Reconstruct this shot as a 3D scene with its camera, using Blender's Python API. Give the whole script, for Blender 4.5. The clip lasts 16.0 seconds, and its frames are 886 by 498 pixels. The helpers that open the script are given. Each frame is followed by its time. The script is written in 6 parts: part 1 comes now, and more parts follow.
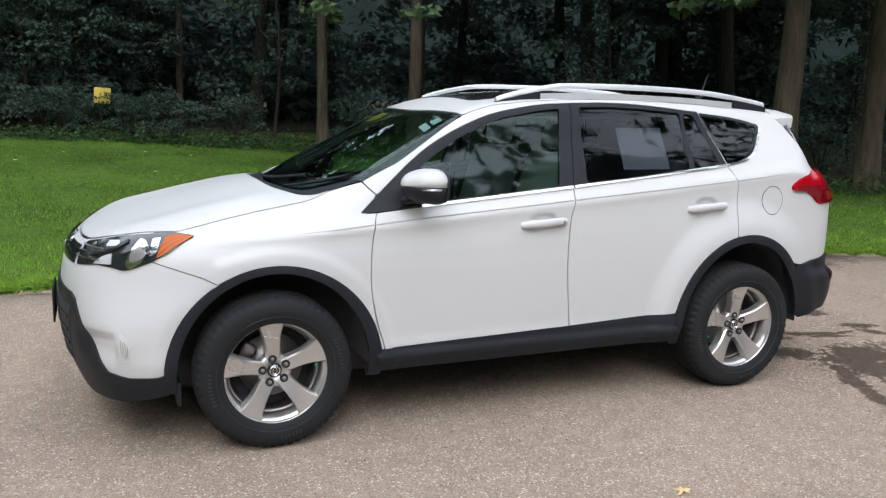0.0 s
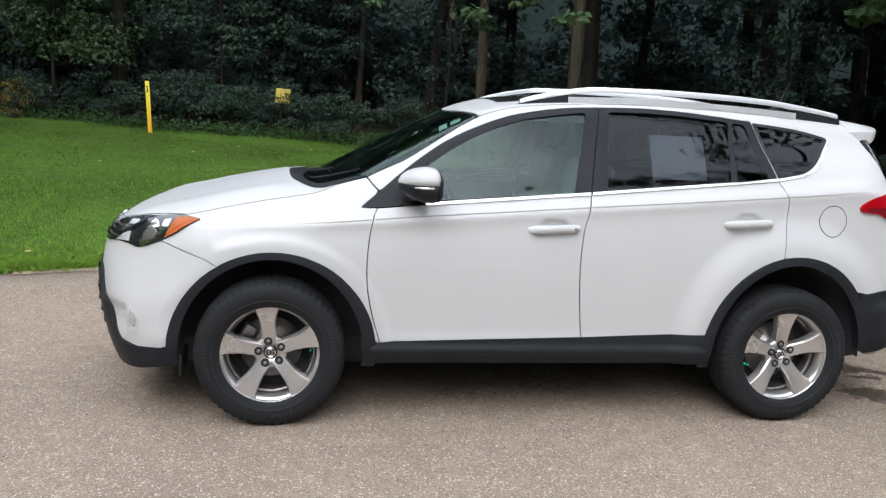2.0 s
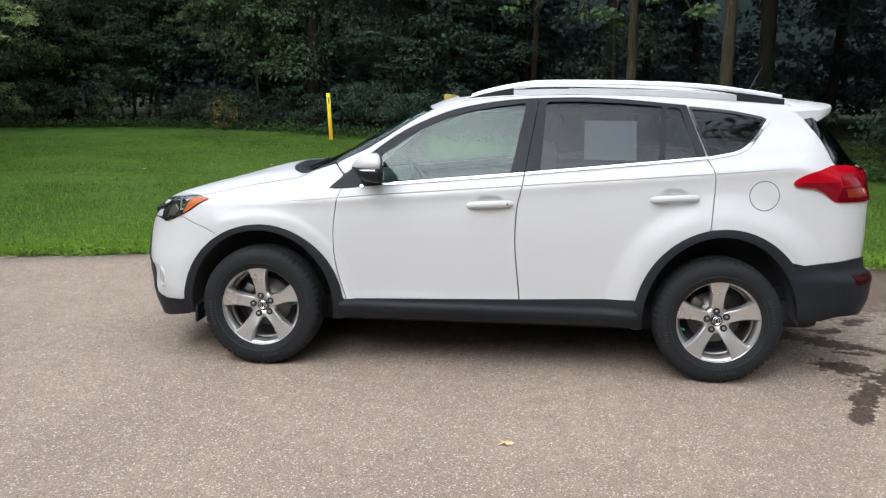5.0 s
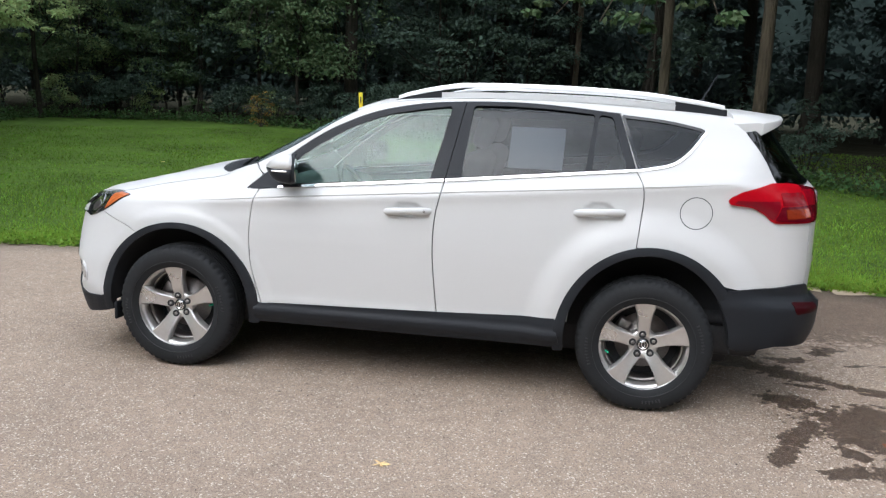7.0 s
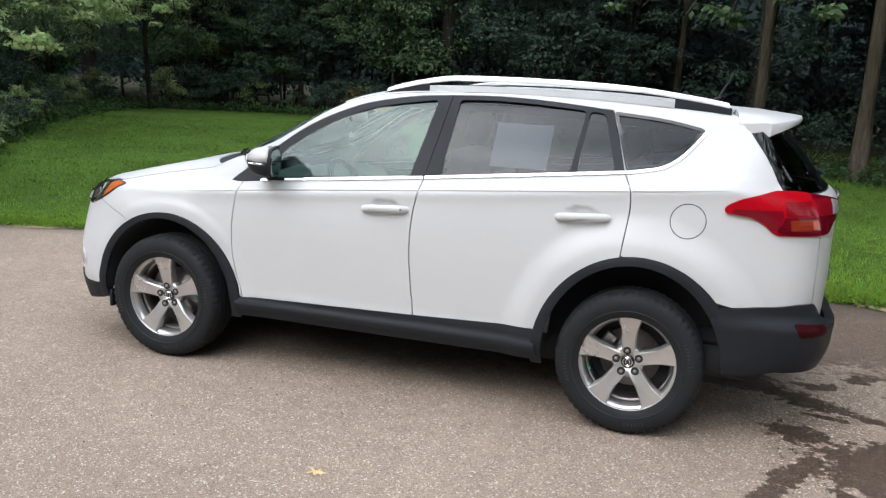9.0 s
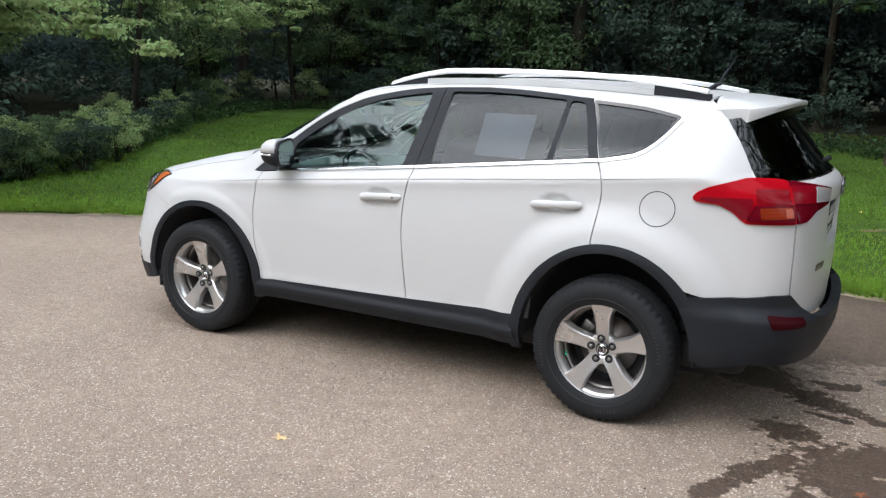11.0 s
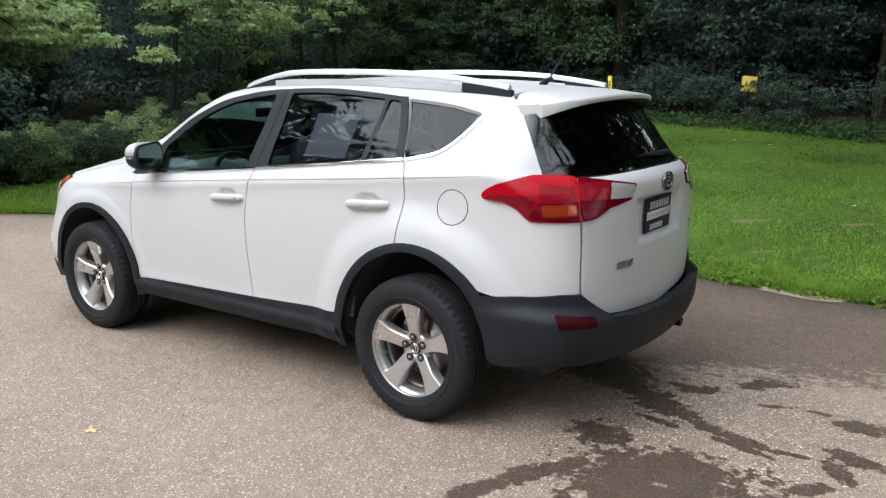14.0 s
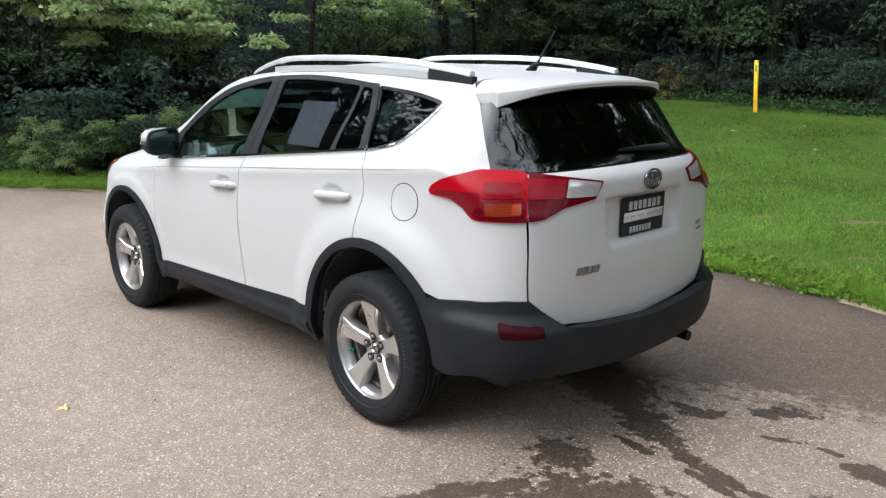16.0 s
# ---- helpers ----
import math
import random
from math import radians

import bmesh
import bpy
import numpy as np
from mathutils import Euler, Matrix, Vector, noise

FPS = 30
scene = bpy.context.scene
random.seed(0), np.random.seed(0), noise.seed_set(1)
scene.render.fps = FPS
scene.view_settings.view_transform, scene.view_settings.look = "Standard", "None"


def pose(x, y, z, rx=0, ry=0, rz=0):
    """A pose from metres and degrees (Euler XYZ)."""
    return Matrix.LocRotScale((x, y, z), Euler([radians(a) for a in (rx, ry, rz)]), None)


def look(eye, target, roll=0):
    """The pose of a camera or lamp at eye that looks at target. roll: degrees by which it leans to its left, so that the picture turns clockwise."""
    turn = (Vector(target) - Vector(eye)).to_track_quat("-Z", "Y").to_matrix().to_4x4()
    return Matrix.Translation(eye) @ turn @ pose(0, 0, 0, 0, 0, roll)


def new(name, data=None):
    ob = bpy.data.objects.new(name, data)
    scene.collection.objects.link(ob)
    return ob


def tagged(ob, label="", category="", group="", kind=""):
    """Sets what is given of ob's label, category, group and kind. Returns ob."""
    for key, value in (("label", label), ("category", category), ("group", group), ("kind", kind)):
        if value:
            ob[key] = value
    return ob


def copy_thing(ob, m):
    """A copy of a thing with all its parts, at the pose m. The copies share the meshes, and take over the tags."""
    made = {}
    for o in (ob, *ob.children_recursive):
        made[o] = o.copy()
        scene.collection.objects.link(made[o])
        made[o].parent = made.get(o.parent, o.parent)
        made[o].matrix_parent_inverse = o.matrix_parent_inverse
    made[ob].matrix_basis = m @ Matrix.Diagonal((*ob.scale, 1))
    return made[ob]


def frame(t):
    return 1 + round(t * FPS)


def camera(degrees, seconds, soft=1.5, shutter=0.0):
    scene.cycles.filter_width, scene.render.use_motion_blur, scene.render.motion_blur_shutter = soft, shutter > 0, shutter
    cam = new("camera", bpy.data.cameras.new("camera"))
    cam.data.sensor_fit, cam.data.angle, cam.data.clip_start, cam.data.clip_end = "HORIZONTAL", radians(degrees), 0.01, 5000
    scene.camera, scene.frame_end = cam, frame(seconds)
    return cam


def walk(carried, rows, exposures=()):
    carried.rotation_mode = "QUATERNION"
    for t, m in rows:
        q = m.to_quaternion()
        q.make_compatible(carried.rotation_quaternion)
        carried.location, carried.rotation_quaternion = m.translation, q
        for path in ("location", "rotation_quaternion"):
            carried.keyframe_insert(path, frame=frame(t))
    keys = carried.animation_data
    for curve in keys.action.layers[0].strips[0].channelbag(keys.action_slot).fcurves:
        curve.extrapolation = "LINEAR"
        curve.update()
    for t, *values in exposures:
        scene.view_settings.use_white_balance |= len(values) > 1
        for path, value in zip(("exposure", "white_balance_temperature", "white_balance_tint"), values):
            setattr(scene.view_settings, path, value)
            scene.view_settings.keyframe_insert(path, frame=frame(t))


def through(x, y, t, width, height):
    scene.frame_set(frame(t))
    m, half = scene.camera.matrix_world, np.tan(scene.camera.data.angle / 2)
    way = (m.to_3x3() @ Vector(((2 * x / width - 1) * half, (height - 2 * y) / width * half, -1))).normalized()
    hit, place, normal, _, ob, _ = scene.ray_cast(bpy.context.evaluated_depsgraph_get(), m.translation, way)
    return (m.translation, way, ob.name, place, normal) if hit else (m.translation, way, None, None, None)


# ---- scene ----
cam = camera(55.8, 16.0, 1.3)
METRES, EYE, TILT, LEAN, TURN = 7.68, 1.605, 0.0, 0.0, -22.85
ROWS = [
    (0.0, 0.0, 0.0, 0.0, 0.27, -10.22, -1.48),
    (0.5, 0.0251, 0.0189, 0.0002, 1.86, -11.73, -1.38),
    (1.0, 0.0541, 0.0282, -0.0, 6.4, -11.09, -2.01),
    (1.5, 0.0889, 0.0277, -0.0005, 12.05, -10.1, -2.52),
    (2.0, 0.1199, 0.0122, -0.0008, 13.94, -10.17, -3.0),
    (2.5, 0.1634, 0.0135, -0.0015, 16.3, -10.93, -3.06),
    (3.0, 0.2012, 0.0072, -0.0009, 19.02, -10.57, -1.65),
    (5.5, 0.3639, -0.0038, 0.0007, 30.53, -10.38, -0.45),
    (6.0, 0.388, 0.0209, 0.0018, 31.55, -10.49, -0.38),
    (6.5, 0.3976, 0.0418, 0.0011, 32.32, -10.24, -1.16),
    (7.0, 0.4073, 0.0647, 0.0017, 33.35, -10.31, -2.13),
    (7.5, 0.4311, 0.091, 0.0013, 35.96, -10.73, -2.98),
    (8.0, 0.4403, 0.1142, 0.0017, 37.85, -10.88, -2.71),
    (10.5, 0.534, 0.1932, 0.0047, 49.33, -11.22, -2.71),
    (11.0, 0.5618, 0.2147, 0.0043, 52.36, -11.45, -1.53),
    (11.5, 0.5879, 0.2242, 0.0035, 53.88, -11.65, -0.31),
    (12.0, 0.6139, 0.2406, 0.0062, 55.29, -12.33, -0.58),
    (12.5, 0.6362, 0.2707, 0.0074, 56.41, -12.61, -0.61),
    (13.0, 0.6411, 0.2973, 0.007, 56.7, -12.56, -0.99),
    (13.5, 0.6473, 0.3271, 0.0101, 56.5, -11.8, -0.44),
    (14.0, 0.6657, 0.3591, 0.0091, 58.36, -11.78, -0.01),
    (14.5, 0.6706, 0.3932, 0.0086, 61.43, -12.31, -0.08),
    (15.0, 0.6735, 0.4215, 0.0109, 63.8, -11.96, -0.16),
    (15.5, 0.689, 0.457, 0.0092, 67.47, -12.07, -0.04),
    (16.0, 0.6912, 0.4844, 0.0089, 69.82, -12.71, 0.25),
]
EXPO = 1.14
walk(cam, [(t, pose(-0.728, -4.499, EYE, TILT, LEAN, TURN) @ pose(METRES * x, METRES * y, METRES * z, 90 + pitch, roll, yaw)) for t, x, y, z, yaw, pitch, roll in ROWS],
     [(0.0, EXPO + .04, 6180, 10), (7.0, EXPO + .13, 6180, 10), (12.5, EXPO + .13, 6200, 10), (14.0, EXPO + .23, 6200, 10), (16.0, EXPO + .33, 6200, 10)])

# ---------------------------------------------------------------- daylight: a bright overcast sky
world = bpy.data.worlds.new("sky")
scene.world = world
world.use_nodes = True
wn, wl = world.node_tree.nodes, world.node_tree.links
sky = wn.new("ShaderNodeTexSky")
sky.sky_type, sky.sun_disc = "NISHITA", False
SUN_UP, SUN_TURN = radians(46), radians(205)
sky.sun_elevation, sky.sun_rotation = SUN_UP, SUN_TURN
sky.air_density, sky.dust_density = 1.0, 3.0
grey = wn.new("ShaderNodeHueSaturation")
grey.inputs["Saturation"].default_value = 0.35
wl.new(sky.outputs[0], grey.inputs["Color"])
clouds, ramp, mixc = wn.new("ShaderNodeTexNoise"), wn.new("ShaderNodeMapRange"), wn.new("ShaderNodeMix")
clouds.inputs["Scale"].default_value, clouds.inputs["Detail"].default_value = 2.6, 5
coord = wn.new("ShaderNodeTexCoord")
wl.new(coord.outputs["Generated"], clouds.inputs["Vector"])
ramp.inputs["From Min"].default_value, ramp.inputs["From Max"].default_value = 0.3, 0.7
ramp.inputs["To Min"].default_value, ramp.inputs["To Max"].default_value = 0.78, 1.2
wl.new(clouds.outputs[0], ramp.inputs["Value"])
mixc.data_type, mixc.blend_type = "RGBA", "MULTIPLY"
mixc.inputs["Factor"].default_value = 1.0
# a hazy sky, paler towards the horizon
flat, high, over = wn.new("ShaderNodeMix"), wn.new("ShaderNodeSeparateXYZ"), wn.new("ShaderNodeMapRange")
flat.data_type, flat.inputs[0].default_value = "RGBA", 0.6
flat.inputs[7].default_value = (5.9, 6.15, 6.55, 1)
wl.new(grey.outputs[0], flat.inputs[6])
wl.new(coord.outputs["Generated"], high.inputs[0])
over.inputs["From Min"].default_value, over.inputs["To Min"].default_value, over.inputs["To Max"].default_value = 0.0, 1.06, 0.95
wl.new(high.outputs[2], over.inputs["Value"])
veil = wn.new("ShaderNodeMix")
veil.data_type, veil.blend_type, veil.inputs[0].default_value = "RGBA", "MULTIPLY", 1.0
wl.new(flat.outputs[2], veil.inputs[6]), wl.new(over.outputs[0], veil.inputs[7])
wl.new(veil.outputs[2], mixc.inputs[6])
wl.new(ramp.outputs[0], mixc.inputs[7])
wl.new(mixc.outputs[2], wn["Background"].inputs["Color"])
wn["Background"].inputs["Strength"].default_value = 0.222
sun = new("sun", bpy.data.lights.new("sun", "SUN"))
sun.data.energy, sun.data.angle, sun.data.color = 0.30, radians(60), (1.0, 0.99, 0.97)
sun.matrix_world = look((0, 0, 30), (0 - 12 * math.sin(SUN_TURN), 0 - 12 * math.cos(SUN_TURN), 30 - 12 * math.tan(SUN_UP)))


# ---------------------------------------------------------------- materials
def material(name, colour, rough=0.5, metal=0.0, vary=0.12, scale=6.0, fine=90.0, bump=0.0, coat=0.0, per="", hue=0.0, spec=0.5, spread=0.4, stretch=1.0):
    """A surface with its colour varied at two scales, and a fine relief."""
    m = bpy.data.materials.new(name)
    m.use_nodes = True
    n, l = m.node_tree.nodes, m.node_tree.links
    b = n["Principled BSDF"]
    tc = n.new("ShaderNodeTexCoord")
    big, small = n.new("ShaderNodeTexNoise"), n.new("ShaderNodeTexNoise")
    big.inputs["Scale"].default_value, small.inputs["Scale"].default_value = scale, fine
    big.inputs["Detail"].default_value = small.inputs["Detail"].default_value = 4
    at = tc.outputs["Object"]
    if stretch != 1.0:
        mp = n.new("ShaderNodeMapping")
        mp.inputs["Scale"].default_value = (1, 1, 1 / stretch)
        l.new(at, mp.inputs["Vector"])
        at = mp.outputs[0]
    l.new(at, big.inputs["Vector"]), l.new(at, small.inputs["Vector"])
    add = n.new("ShaderNodeMath")
    add.operation = "ADD"
    l.new(big.outputs[0], add.inputs[0]), l.new(small.outputs[0], add.inputs[1])
    mr = n.new("ShaderNodeMapRange")
    mr.inputs["From Min"].default_value, mr.inputs["From Max"].default_value = 0.6, 1.4
    mr.inputs["To Min"].default_value, mr.inputs["To Max"].default_value = 1 - vary, 1 + vary
    l.new(add.outputs[0], mr.inputs["Value"])
    hsv = n.new("ShaderNodeHueSaturation")
    hsv.inputs["Color"].default_value = (*colour, 1)
    l.new(mr.outputs[0], hsv.inputs["Value"])
    if per:
        geo = n.new("ShaderNodeNewGeometry" if per == "island" else "ShaderNodeObjectInfo")
        rnd = geo.outputs["Random Per Island" if per == "island" else "Random"]
        h = n.new("ShaderNodeMapRange")
        h.inputs["To Min"].default_value, h.inputs["To Max"].default_value = 0.5 - hue, 0.5 + hue
        l.new(rnd, h.inputs["Value"]), l.new(h.outputs[0], hsv.inputs["Hue"])
        v = n.new("ShaderNodeMath")
        v.operation = "MULTIPLY"
        w = n.new("ShaderNodeMapRange")
        w.inputs["To Min"].default_value, w.inputs["To Max"].default_value = 1 - spread, 1 + spread
        l.new(rnd, w.inputs["Value"]), l.new(w.outputs[0], v.inputs[0]), l.new(mr.outputs[0], v.inputs[1])
        l.new(v.outputs[0], hsv.inputs["Value"])
    l.new(hsv.outputs[0], b.inputs["Base Color"])
    rr = n.new("ShaderNodeMapRange")
    rr.inputs["From Min"].default_value, rr.inputs["From Max"].default_value = 0.3, 0.7
    rr.inputs["To Min"].default_value, rr.inputs["To Max"].default_value = max(rough * 0.85, 0.02), min(rough * 1.15, 1)
    l.new(big.outputs[0], rr.inputs["Value"]), l.new(rr.outputs[0], b.inputs["Roughness"])
    b.inputs["Metallic"].default_value = metal
    b.inputs["Specular IOR Level"].default_value = spec
    if coat:
        b.inputs["Coat Weight"].default_value, b.inputs["Coat Roughness"].default_value = coat, 0.03
    if bump:
        bp = n.new("ShaderNodeBump")
        bp.inputs["Strength"].default_value, bp.inputs["Distance"].default_value = 1.0, bump
        l.new(small.outputs[0], bp.inputs["Height"]), l.new(bp.outputs[0], b.inputs["Normal"])
    return m


def leafy(name, colour, hue=0.03, through=0.35, spread=0.3, vary=0.15, scale=1.5, fine=30):
    """Leaf: a matt front, and light that comes through."""
    m = material(name, colour, 0.7, 0, vary, scale, fine, per="island", hue=hue, spec=0.05, spread=spread)
    n, l = m.node_tree.nodes, m.node_tree.links
    b, out = n["Principled BSDF"], n["Material Output"]
    tr, mx = n.new("ShaderNodeBsdfTranslucent"), n.new("ShaderNodeMixShader")
    l.new(b.inputs["Base Color"].links[0].from_socket, tr.inputs["Color"])
    mx.inputs[0].default_value = through
    l.new(b.outputs[0], mx.inputs[1]), l.new(tr.outputs[0], mx.inputs[2]), l.new(mx.outputs[0], out.inputs["Surface"])
    return m


def pane(name, tint, ior=1.9, rough=0.0, sheen=(1, 1, 1)):
    """Thin glass: it lets light through, tinted, and mirrors by Fresnel."""
    m = bpy.data.materials.new(name)
    m.use_nodes = True
    n, l = m.node_tree.nodes, m.node_tree.links
    n.remove(n["Principled BSDF"])
    tr, gl, fr, mx = n.new("ShaderNodeBsdfTransparent"), n.new("ShaderNodeBsdfGlossy"), n.new("ShaderNodeFresnel"), n.new("ShaderNodeMixShader")
    tr.inputs["Color"].default_value = (*tint, 1)
    gl.inputs["Roughness"].default_value, fr.inputs["IOR"].default_value = rough, ior
    gl.inputs["Color"].default_value = (*sheen, 1)
    l.new(fr.outputs[0], mx.inputs[0]), l.new(tr.outputs[0], mx.inputs[1]), l.new(gl.outputs[0], mx.inputs[2])
    l.new(mx.outputs[0], n["Material Output"].inputs["Surface"])
    return m


def lens(name, colour, ribs_a=140.0, ribs_b=0.0, rough=0.12, metal=0.0, spec=0.4, depth=0.35):
    """A lamp lens with fine moulded ribs behind a clear face."""
    m = material(name, colour, rough, metal, 0.10, 4, 80, coat=0.04, spec=spec * .5)
    n, l = m.node_tree.nodes, m.node_tree.links
    b, hsv = n["Principled BSDF"], n["Hue/Saturation/Value"]
    tc = n["Texture Coordinate"]
    last = hsv.inputs["Value"].links[0].from_socket
    for axis, ribs in (("Z", ribs_a), ("Y", ribs_b)):
        if not ribs:
            continue
        w = n.new("ShaderNodeTexWave")
        w.bands_direction, w.inputs["Scale"].default_value = axis, ribs / 6.28
        l.new(tc.outputs["Object"], w.inputs["Vector"])
        r, k = n.new("ShaderNodeMapRange"), n.new("ShaderNodeMath")
        r.inputs["To Min"].default_value, r.inputs["To Max"].default_value = 1 - depth, 1 + depth
        k.operation = "MULTIPLY"
        l.new(w.outputs["Fac"], r.inputs["Value"]), l.new(r.outputs[0], k.inputs[0]), l.new(last, k.inputs[1])
        last = k.outputs[0]
    l.new(last, hsv.inputs["Value"])
    return m


def asphalt_surface():
    """Worn asphalt: pale stones in a brown-grey binder, worn lanes, wet stains behind the car and fine cracks."""
    m = bpy.data.materials.new("asphalt")
    m.use_nodes = True
    n, l = m.node_tree.nodes, m.node_tree.links
    b = n["Principled BSDF"]
    tc = n.new("ShaderNodeTexCoord")
    at = tc.outputs["Object"]

    def noise_of(scale, detail=4.0, rough=0.55):
        t = n.new("ShaderNodeTexNoise")
        t.inputs["Scale"].default_value, t.inputs["Detail"].default_value, t.inputs["Roughness"].default_value = scale, detail, rough
        l.new(at, t.inputs["Vector"])
        return t.outputs[0]

    def ranged(v, a, b_, c, d):
        r = n.new("ShaderNodeMapRange")
        for k, q in (("From Min", a), ("From Max", b_), ("To Min", c), ("To Max", d)):
            r.inputs[k].default_value = q
        l.new(v, r.inputs["Value"])
        return r.outputs[0]

    def maths(op, a, c):
        q = n.new("ShaderNodeMath")
        q.operation = op
        for i, v in enumerate((a, c)):
            if isinstance(v, (int, float)):
                q.inputs[i].default_value = v
            else:
                l.new(v, q.inputs[i])
        return q.outputs[0]

    def mixed(f, a, c, kind="MIX"):
        x = n.new("ShaderNodeMix")
        x.data_type, x.blend_type = "RGBA", kind
        for sock, v in ((x.inputs[0], f), (x.inputs[6], a), (x.inputs[7], c)):
            if isinstance(v, (int, float)):
                sock.default_value = v
            elif isinstance(v, tuple):
                sock.default_value = (*v, 1)
            else:
                l.new(v, sock)
        return x.outputs[2]

    stones = n.new("ShaderNodeTexVoronoi")
    stones.inputs["Scale"].default_value = 140
    l.new(at, stones.inputs["Vector"])
    bright = n.new("ShaderNodeSeparateColor")
    l.new(stones.outputs["Color"], bright.inputs[0])
    grain = noise_of(260, 3)
    base = mixed(ranged(noise_of(0.7, 5), 0.35, 0.65, 0, 1), (0.332, 0.246, 0.184), (0.43, 0.324, 0.242))
    base = mixed(ranged(noise_of(9, 5), 0.35, 0.7, 0, 0.45), base, (0.195, 0.160, 0.130))
    base = mixed(ranged(bright.outputs[0], 0.3, 1.0, 0, 0.6), base, (0.44, 0.355, 0.29))
    base = mixed(ranged(bright.outputs[2], 0.62, 0.95, 0, 0.6), base, (0.15, 0.118, 0.095))
    base = mixed(ranged(bright.outputs[1], 0.93, 0.945, 0, 0.85), base, (0.70, 0.62, 0.53))
    base = mixed(ranged(grain, 0.47, 0.34, 0, 0.8), base, (0.08, 0.066, 0.056))
    # wet stains with a ragged outline, where water ran out under the tail
    pos = n.new("ShaderNodeSeparateXYZ")
    l.new(at, pos.inputs[0])
    wob, wob2 = noise_of(4.5, 6, 0.65), noise_of(18, 5)
    wet = None
    # The one from x 2.95 is wet ground with the car's shade painted in.
    runs_and_shade = ((3.44, -.48, 3.54, -.44, .125), (2.95, .42, 3.32, .28, .24), (3.30, .25, 3.46, .14, .11), (3.46, .14, 3.64, .03, .115), (3.64, .03, 3.78, -.06, .08), (3.78, -.06, 4.0, -.15, .05), (4.0, -.15, 4.2, -.19, .046), (4.2, -.19, 4.38, -.18, .026),
            (3.58, -.16, 3.79, -.19, .030), (3.95, -.205, 4.22, -.27, .032), (3.28, -1.42, 3.37, -1.13, .055), (3.37, -1.13, 3.47, -.95, .065), (3.47, -.95, 3.58, -.75, .06),
            (3.66, -.72, 4.15, -.60, .20), (3.72, -.92, 4.30, -.98, .24), (4.30, -1.2, 4.9, -1.3, .30), (3.48, -1.44, 3.66, -1.38, .065), (3.66, -1.38, 4.1, -1.36, .09), (3.64, -1.12, 3.72, -1.25, .06),
            (3.53, .37, 3.74, .35, .035), (4.03, .33, 4.16, .38, .028), (4.25, .39, 4.34, .39, .022), (4.42, .30, 4.60, .34, .07), (4.46, -.04, 4.62, -.10, .06), (4.46, -.18, 4.55, -.32, .05),
            (4.18, -.68, 4.24, -.70, .05), (4.40, -.52, 4.50, -.42, .05), (3.62, .30, 3.78, .42, .05), (3.88, .56, 4.06, .70, .06))
    for x0, y0, x1, y1, wide in runs_and_shade:
        cx, cy, turn = (x0 + x1) / 2, (y0 + y1) / 2, math.degrees(math.atan2(y1 - y0, x1 - x0))
        rx, ry = math.hypot(x1 - x0, y1 - y0) / 2 + wide * .75, wide
        c, s = math.cos(radians(turn)), math.sin(radians(turn))
        dx, dy = maths("SUBTRACT", pos.outputs[0], cx), maths("SUBTRACT", pos.outputs[1], cy)
        u = maths("ADD", maths("MULTIPLY", dx, c / rx), maths("MULTIPLY", dy, s / rx))
        v = maths("ADD", maths("MULTIPLY", dx, -s / ry), maths("MULTIPLY", dy, c / ry))
        d = maths("SQRT", maths("ADD", maths("MULTIPLY", u, u), maths("MULTIPLY", v, v)), 0)
        e = ranged(d, 0.0, 3.0, 1.36, -1.64)
        wet = e if wet is None else maths("MAXIMUM", wet, e)
    wet = maths("ADD", wet, maths("ADD", ranged(wob, 0.2, 0.8, -.55, .55), ranged(wob2, 0.2, 0.8, -.5, .5)))
    mask = ranged(wet, 0.26, 0.46, 0, 1)
    base = mixed(mask, base, mixed(1.0, base, (0.29, 0.255, 0.235), "MULTIPLY"))
    # darker ground behind and beyond the car: damp, with tree shade painted in
    far = ranged(maths("ADD", maths("SUBTRACT", pos.outputs[1], maths("MULTIPLY", pos.outputs[0], .42)), maths("ADD", ranged(wob, .2, .8, -.34, .34), ranged(wob2, .2, .8, -.22, .22))), -.98, -.70, 0, 0.9)
    inx = ranged(pos.outputs[0], 0.5, 2.6, 0, 1)
    base = mixed(maths("MULTIPLY", far, inx), base, mixed(1.0, base, (0.42, 0.385, 0.36), "MULTIPLY"))
    l.new(base, b.inputs["Base Color"])
    l.new(ranged(mask, 0, 1, 0.85, 0.5), b.inputs["Roughness"])
    b.inputs["Specular IOR Level"].default_value = 0.4
    h = maths("ADD", maths("MULTIPLY", ranged(stones.outputs["Distance"], 0, 0.6, 1, 0), 0.6), grain)
    bp = n.new("ShaderNodeBump")
    bp.inputs["Strength"].default_value, bp.inputs["Distance"].default_value = 0.9, 0.006
    l.new(h, bp.inputs["Height"]), l.new(bp.outputs[0], b.inputs["Normal"])
    return m


def lawn_surface():
    m = material("lawn_ground", (0.062, 0.112, 0.019), 0.9, 0, 0.45, 0.7, 9, bump=0.02, spec=0.1)
    return m


ASPHALT, LAWN = asphalt_surface(), lawn_surface()
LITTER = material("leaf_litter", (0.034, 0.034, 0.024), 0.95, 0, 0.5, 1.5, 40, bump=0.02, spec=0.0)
SOIL = material("lawn_soil", (0.15, 0.115, 0.06), 0.95, 0, 0.35, 9, 80, bump=0.01)
DIRT = material("dirt", (0.32, 0.255, 0.18), 0.95, 0, 0.3, 5, 60, bump=0.01)
# Lighter blade: the stronger light away from the woods is put into colour.
BLADE_LIGHT = leafy("lit_grass_blade", (0.205, 0.335, 0.047), 0.025, 0.3, 0.25, .45, .9, 7)
